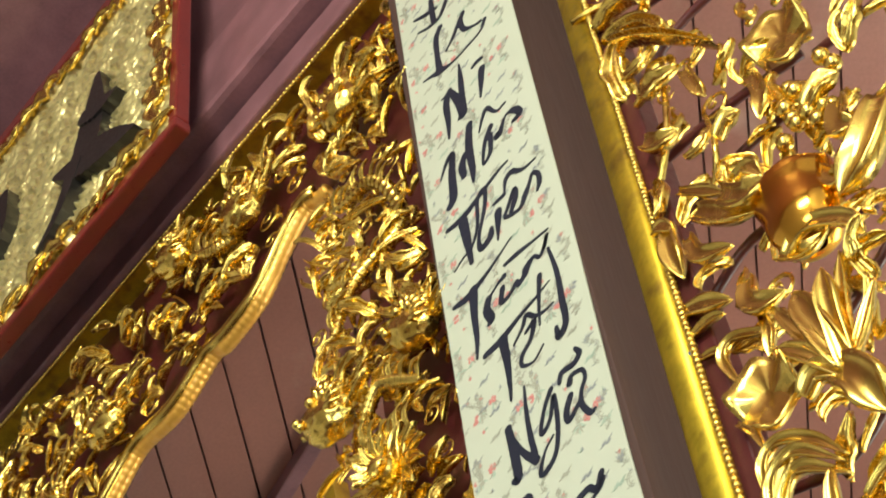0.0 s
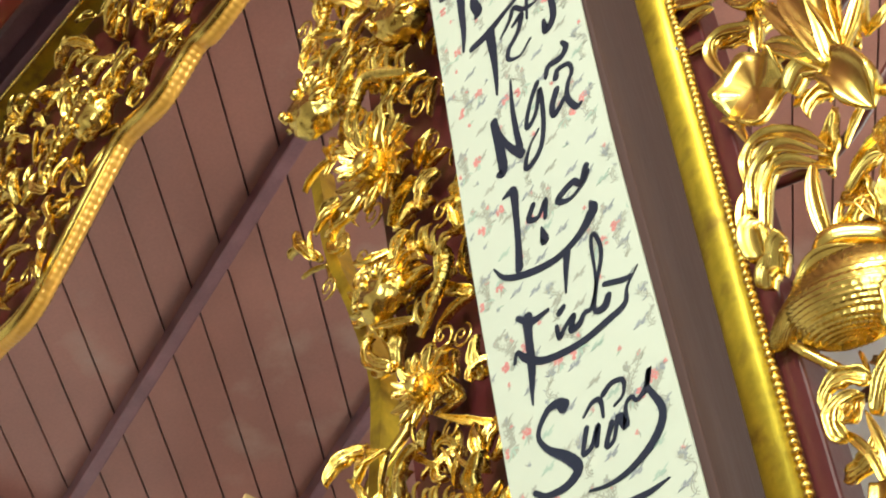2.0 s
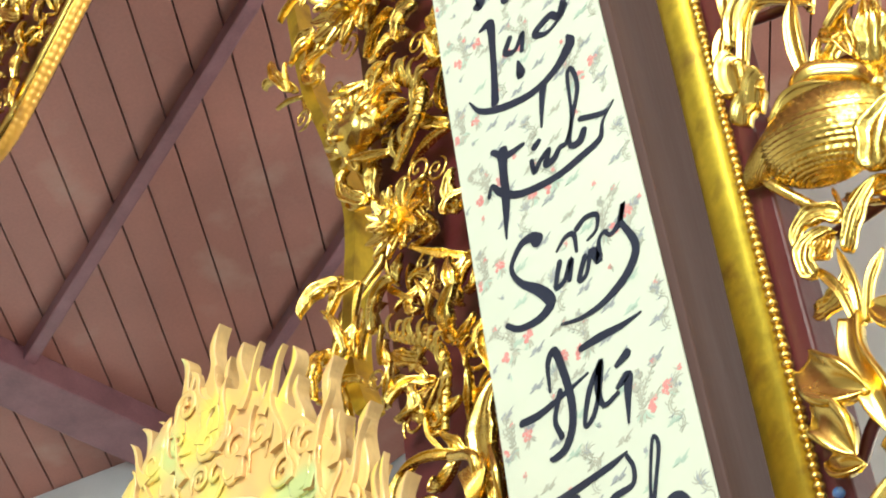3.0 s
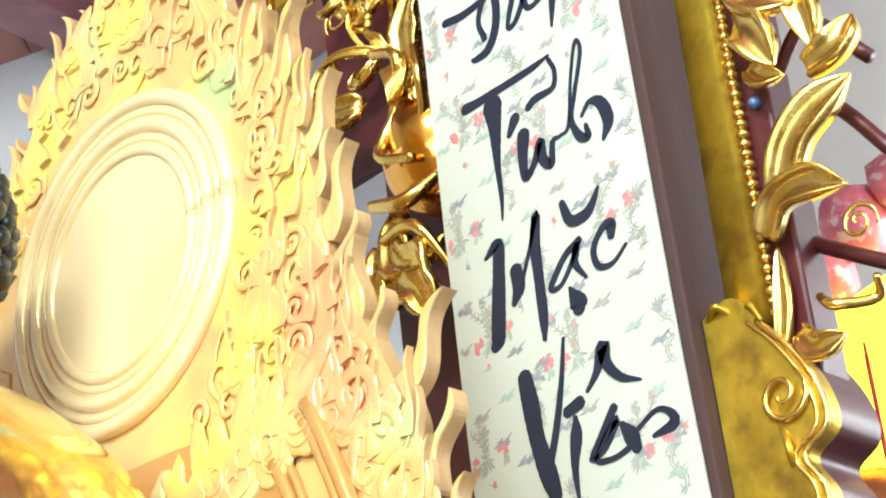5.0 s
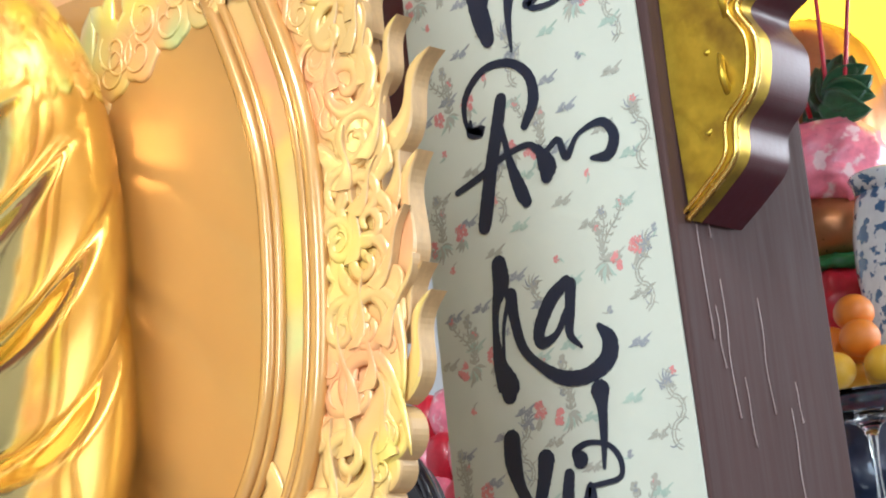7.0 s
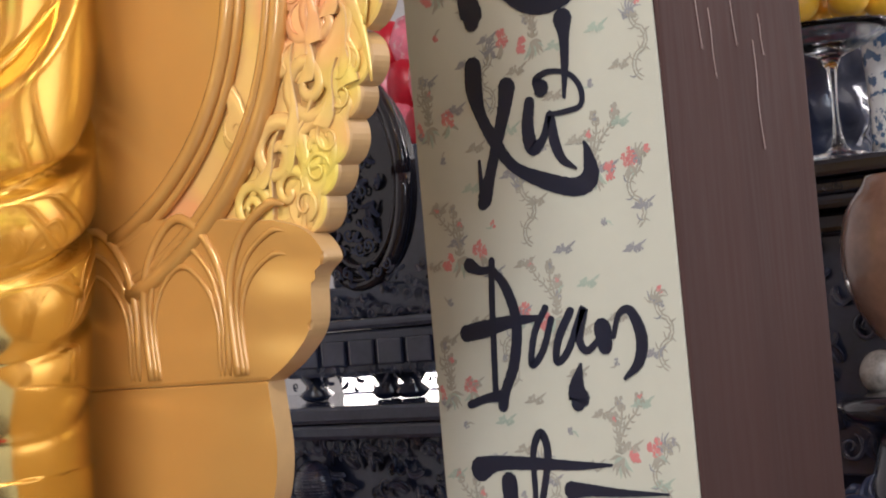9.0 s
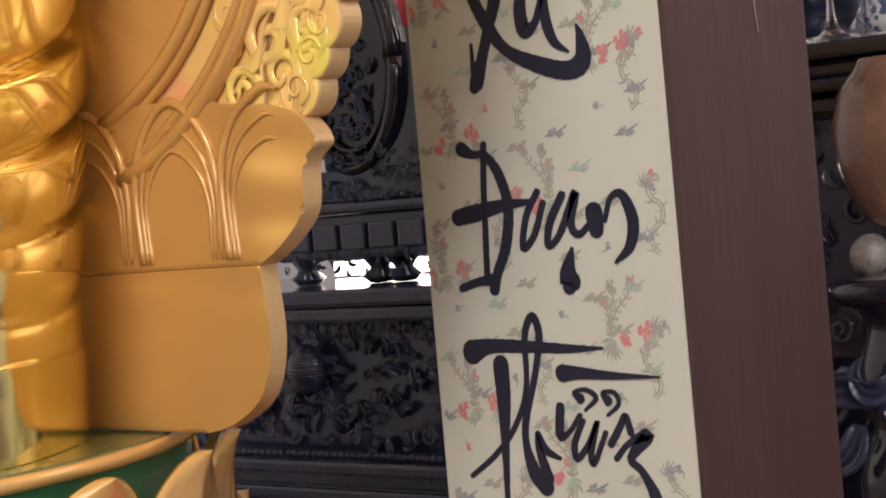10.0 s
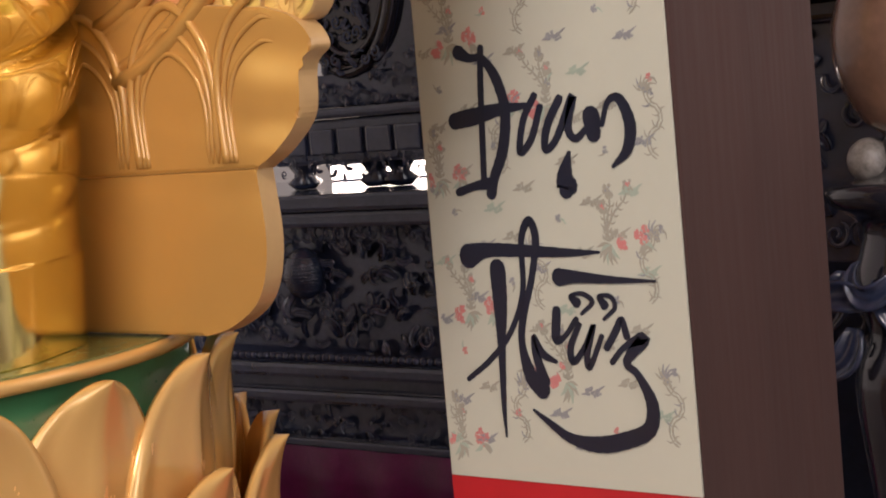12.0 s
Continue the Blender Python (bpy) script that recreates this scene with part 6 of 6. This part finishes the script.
for g, tr in ((1.0, 0.022), (0.84, 0.01)):
    bm = bmesh.new()
    tube(bm, [(OX + 0.175 * g * math.cos(a), AY + 0.13, OZ + 0.28 * g * math.sin(a)) for a in [k * math.pi / 20 for k in range(41)]], tr, 8)
    part("oval_frame", bm, EBONY_GLOSS, shrine, smooth=True)
ebony_relief(shrine, -3.53, -3.38, 1.7, 1.92, AY + 0.13, 0.05, 0.06)
boxed("back_panel", EBONY, (-3.75, -2.75, AY + 0.42, AY + 0.44, 1.5, 1.99), shrine)
for xx in (-3.08, -3.55):
    boxed("post", EBONY, (xx - 0.04, xx + 0.04, AY + 0.15, AY + 0.25, 1.6, 2.02), shrine, "", 0.008)
ebony_relief(shrine, -3.13, -3.05, 1.62, 1.98, AY + 0.15, 0.06, 0.06)

# glowing strip added for the bright gap under the shrine, and an offering over it
lamp = thing("shrine_gap_glow", "glowing white strip standing in for the bright gap behind the shrine feet", "lamp")
boxed("lit_strip", GAP_GLOW, (-3.96, -3.3, AY + 0.52, AY + 0.54, 1.296, 1.338), lamp, "glowing warm white strip")
boxed("housing", EBONY, (-3.98, -3.28, AY + 0.541, AY + 0.6, 1.29, 1.37), lamp, "black backing added behind the glowing strip")

flowers = thing("paper_flowers", "pink and red wrapped offering behind the dark shrine", "offering")
for k in range(9):
    bm = bmesh.new()
    bmesh.ops.create_icosphere(bm, subdivisions=2, radius=1, matrix=Matrix.Translation((-3.69 + 0.085 * (k % 3), AY + 0.5 + 0.03 * (k // 3), 2.04 + 0.13 * (k // 3))) @ Matrix.Diagonal((0.065, 0.05, 0.085, 1)))
    for v in bm.verts:
        v.co += 0.012 * noise.noise_vector(v.co * 30)
    part("wrapped_parcel", bm, PINK if k % 2 else RED_SILK, flowers, smooth=True)
boxed("stand", EBONY, (-3.75, -3.46, AY + 0.445, AY + 0.51, 1.38, 1.965), flowers, "dark wooden stand")

# ---- offering table on the other side of the column ----
TY = 3.3
table = thing("offering_table", "black lacquered table with moulded edges and turned legs", "table")
for k, (z0, z1, out) in enumerate(((1.71, 1.745, 0.05), (1.675, 1.708, 0.02), (1.645, 1.673, 0.04), (1.6, 1.642, 0.0))):
    boxed("top" if k == 0 else "moulding", EBONY_GLOSS, (-2.45, -0.9, TY - out, TY + 0.7, z0, z1), table, "", 0.01)
for xx in (-2.15, -1.0):
    for yy in (TY + 0.08, TY + 0.62):
        bm = bmesh.new()
        lathe(bm, xx, yy, [(0.06, 0), (0.07, 0.1), (0.035, 0.2), (0.05, 0.8), (0.035, 1.3), (0.06, 1.5), (0.05, 1.6)], 20)
        part("leg", bm, EBONY, table, smooth=True)
boxed("apron_board", EBONY, (-2.1, -1.05, TY + 0.06, TY + 0.1, 1.1, 1.598), table)
ebony_relief(table, -2.0, -1.55, 1.15, 1.58, TY + 0.05, 0.09, 0.09)
# Dark board added to cover the pale wall between the legs.
boxed("back_board", EBONY, (-2.43, -0.92, TY + 0.7, TY + 0.73, 0.0, 1.744), table)
boxed("lower_shelf", EBONY, (-2.2, -0.95, TY + 0.02, TY + 0.68, 0.3, 0.36), table)

post = thing("turned_lamp_post", "brown glazed bulbous vase on a turned dark stand", "vase")
VX, VY = -1.63, 3.12
bm = bmesh.new()
lathe(bm, VX, VY, spline([(0.05, 1.372), (0.085, 1.4), (0.125, 1.48), (0.132, 1.56), (0.115, 1.63), (0.085, 1.67), (0.075, 1.69)], 24), 40)
part("vase_body", bm, GLAZE, post, "brown glazed body", True)
bm = bmesh.new()
bmesh.ops.create_uvsphere(bm, u_segments=20, v_segments=12, radius=0.042, matrix=Matrix.Translation((VX - 0.07, VY - 0.03, 1.325)))
part("stone_ball", bm, STONE, post, "speckled stone ball", True)
bm = bmesh.new()
lathe(bm, VX, VY, spline([(0.12, 0), (0.14, 0.1), (0.08, 0.25), (0.1, 0.6), (0.13, 0.9), (0.1, 1.0), (0.12, 1.1), (0.1, 1.2), (0.16, 1.25), (0.15, 1.285), (0.06, 1.3), (0.05, 1.373)], 60), 32)
part("stand", bm, EBONY_GLOSS, post, "turned black stand", True)
for k in range(14):
    a = 2 * math.pi * k / 14
    carved("relief", EBONY_LEAVES[k % 4], post, VX + 0.12 * math.cos(a), VY + 0.12 * math.sin(a) - 0.02, 1.02 + 0.05 * (k % 3), a, 0.14, 1.2)

# offerings on the table
fruit = thing("fruit_stand", "footed glass dish piled with lemons and oranges on the black table", "fruit dish")
FX, FY = -1.87, 3.31
bm = bmesh.new()
lathe(bm, FX, FY, spline([(0.06, 1.746), (0.055, 1.755), (0.012, 1.78), (0.012, 1.93), (0.06, 1.965), (0.135, 2.0), (0.14, 2.01), (0.132, 2.008), (0.05, 1.975)], 30), 32)
ob = part("glass_dish", bm, GLASS, fruit, "clear glass footed dish", True)
ob.visible_shadow = False
for k, (dx, dy, dz) in enumerate(((-0.085, -0.05, 2.057), (-0.01, -0.09, 2.057), (0.08, -0.05, 2.057), (-0.06, 0.06, 2.057), (0.03, 0.04, 2.057), (0.1, 0.05, 2.057), (-0.05, -0.02, 2.122), (0.025, -0.035, 2.122), (-0.02, 0.04, 2.122), (0.0, 0.0, 2.182), (-0.09, -0.01, 2.127))):
    bm = bmesh.new()
    bmesh.ops.create_uvsphere(bm, u_segments=18, v_segments=12, radius=0.042, matrix=Matrix.Translation((FX + dx, FY + dy, dz)) @ Matrix.Diagonal((1, 1, 0.92, 1)))
    part("orange" if k > 5 else "lemon", bm, ORANGE if k > 5 else LEMON, fruit, smooth=True)

pvase = thing("porcelain_vase", "tall white porcelain vase with blue brushwork on the table", "vase")
bm = bmesh.new()
lathe(bm, -1.85, 3.525, spline([(0.055, 1.766), (0.055, 1.9), (0.068, 2.05), (0.1, 2.22), (0.104, 2.36), (0.085, 2.46)], 30), 40)
part("vase_body", bm, PORCELAIN, pvase, smooth=True)
bm = bmesh.new()
lathe(bm, -1.85, 3.525, [(0.062, 1.746), (0.064, 1.755), (0.057, 1.765)], 40)
part("foot_ring", bm, PORCELAIN, pvase, smooth=True)
bm = bmesh.new()
lathe(bm, -1.85, 3.525, [(0.084, 2.461), (0.088, 2.485), (0.095, 2.498), (0.09, 2.505), (0.08, 2.49)], 40)
part("lip", bm, PORCELAIN, pvase, smooth=True)

pot = thing("plant_pot", "copper-brown pot with dark green leaves before a yellow lamp", "potted plant")
bm = bmesh.new()
lathe(bm, -2.24, 3.9, spline([(0.1, 1.746), (0.13, 1.9), (0.12, 2.1), (0.16, 2.3), (0.14, 2.42), (0.1, 2.46)], 30), 30)
part("pot", bm, COPPER, pot, "copper-brown fluted pot", True)
bm = bmesh.new()
lathe(bm, -2.24, 3.9, spline([(0.1, 2.461), (0.14, 2.5), (0.19, 2.65), (0.2, 2.8), (0.15, 2.97), (0.05, 3.05)], 24), 30)
for v in bm.verts:
    a = math.atan2(v.co.y - 3.9, v.co.x + 2.24)
    v.co.x += 0.008 * math.cos(a * 14) * math.cos(a)
    v.co.y += 0.008 * math.cos(a * 14) * math.sin(a)
part("gourd", bm, COPPER, pot, "copper-brown rounded gourd", True)
GREEN_LEAVES = [leaf_mesh("plant_leaf", LEAF_GREEN, c, w, 0.06) for c, w in ((0.4, 0.5), (-0.5, 0.55))]
for k in range(12):
    carved("plant_leaf", GREEN_LEAVES[k % 2], pot, -2.03, 3.69 - 0.008 * k, 2.74, -1.9 + 0.36 * k, 0.12, 1.3, 1, -0.2)
for k, dx in enumerate((-0.03, 0.02, 0.06)):
    bm = bmesh.new()
    tube(bm, spline([(-2.06 + dx, 3.64, 2.72), (-2.06 + dx * 2, 3.62, 2.95), (-2.08 + dx * 3.5, 3.62, 3.25)], 12), [0.006] * 12 + [0.003], 6)
    part("red_twig", bm, RED_SILK, pot, "thin red twig", True)

pink = thing("wrapped_gift", "pink foil-wrapped gift with red and green silk", "gift")
for z0, z1, mat, nm, w in ((2.5, 2.68, PINK, "foil_parcel", 0.16), (2.33, 2.37, GREEN_SILK, "green_silk", 0.14), (2.16, 2.33, RED_SILK, "red_silk", 0.15), (1.746, 2.16, EBONY, "box", 0.12)):
    bm = bmesh.new()
    lathe(bm, -2.09, 3.65, spline([(w * 0.8, z0), (w, z0 + (z1 - z0) * 0.3), (w * 0.97, z0 + (z1 - z0) * 0.7), (w * 0.7, z1)], 24), 48)
    for v in bm.verts:
        v.co += 0.02 * noise.noise_vector(v.co * 14) + 0.012 * noise.noise_vector(v.co * 40)
    part(nm, bm, mat, pink, smooth=True)
bm = bmesh.new()
lathe(bm, -2.09, 3.65, [(0.1, 2.365), (0.135, 2.39), (0.15, 2.44), (0.13, 2.48), (0.11, 2.51)], 40)
part("collar", bm, COPPER, pink, "copper satin collar", True)

lamp2 = thing("halo_lamp", "bright yellow lit halo lamp behind the offerings", "lamp")
bm = bmesh.new()
slab(bm, [(-1.95 + 0.68 * math.cos(a), 3.25 + 0.36 * math.sin(a)) for a in [-k * math.pi / 24 for k in range(48)]], 4.02, 4.06)
part("lit_panel", bm, LAMP_YELLOW, lamp2, "lit yellow panel")
boxed("lamp_post", EBONY, (-1.82, -1.74, 4.065, 4.12, 0, 3.3), lamp2)
for k in range(10):
    a = 0.2 + 0.3 * k
    bm = bmesh.new()
    bmesh.ops.create_icosphere(bm, subdivisions=2, radius=0.11, matrix=Matrix.Translation((-1.9 + 0.62 * math.cos(a), 4.0, 3.2 + 0.62 * math.sin(a))))
    for v in bm.verts:
        v.co += 0.025 * noise.noise_vector(v.co * 20)
    part("pink_blossom", bm, PINK, lamp2, "pink cloth blossom", True)
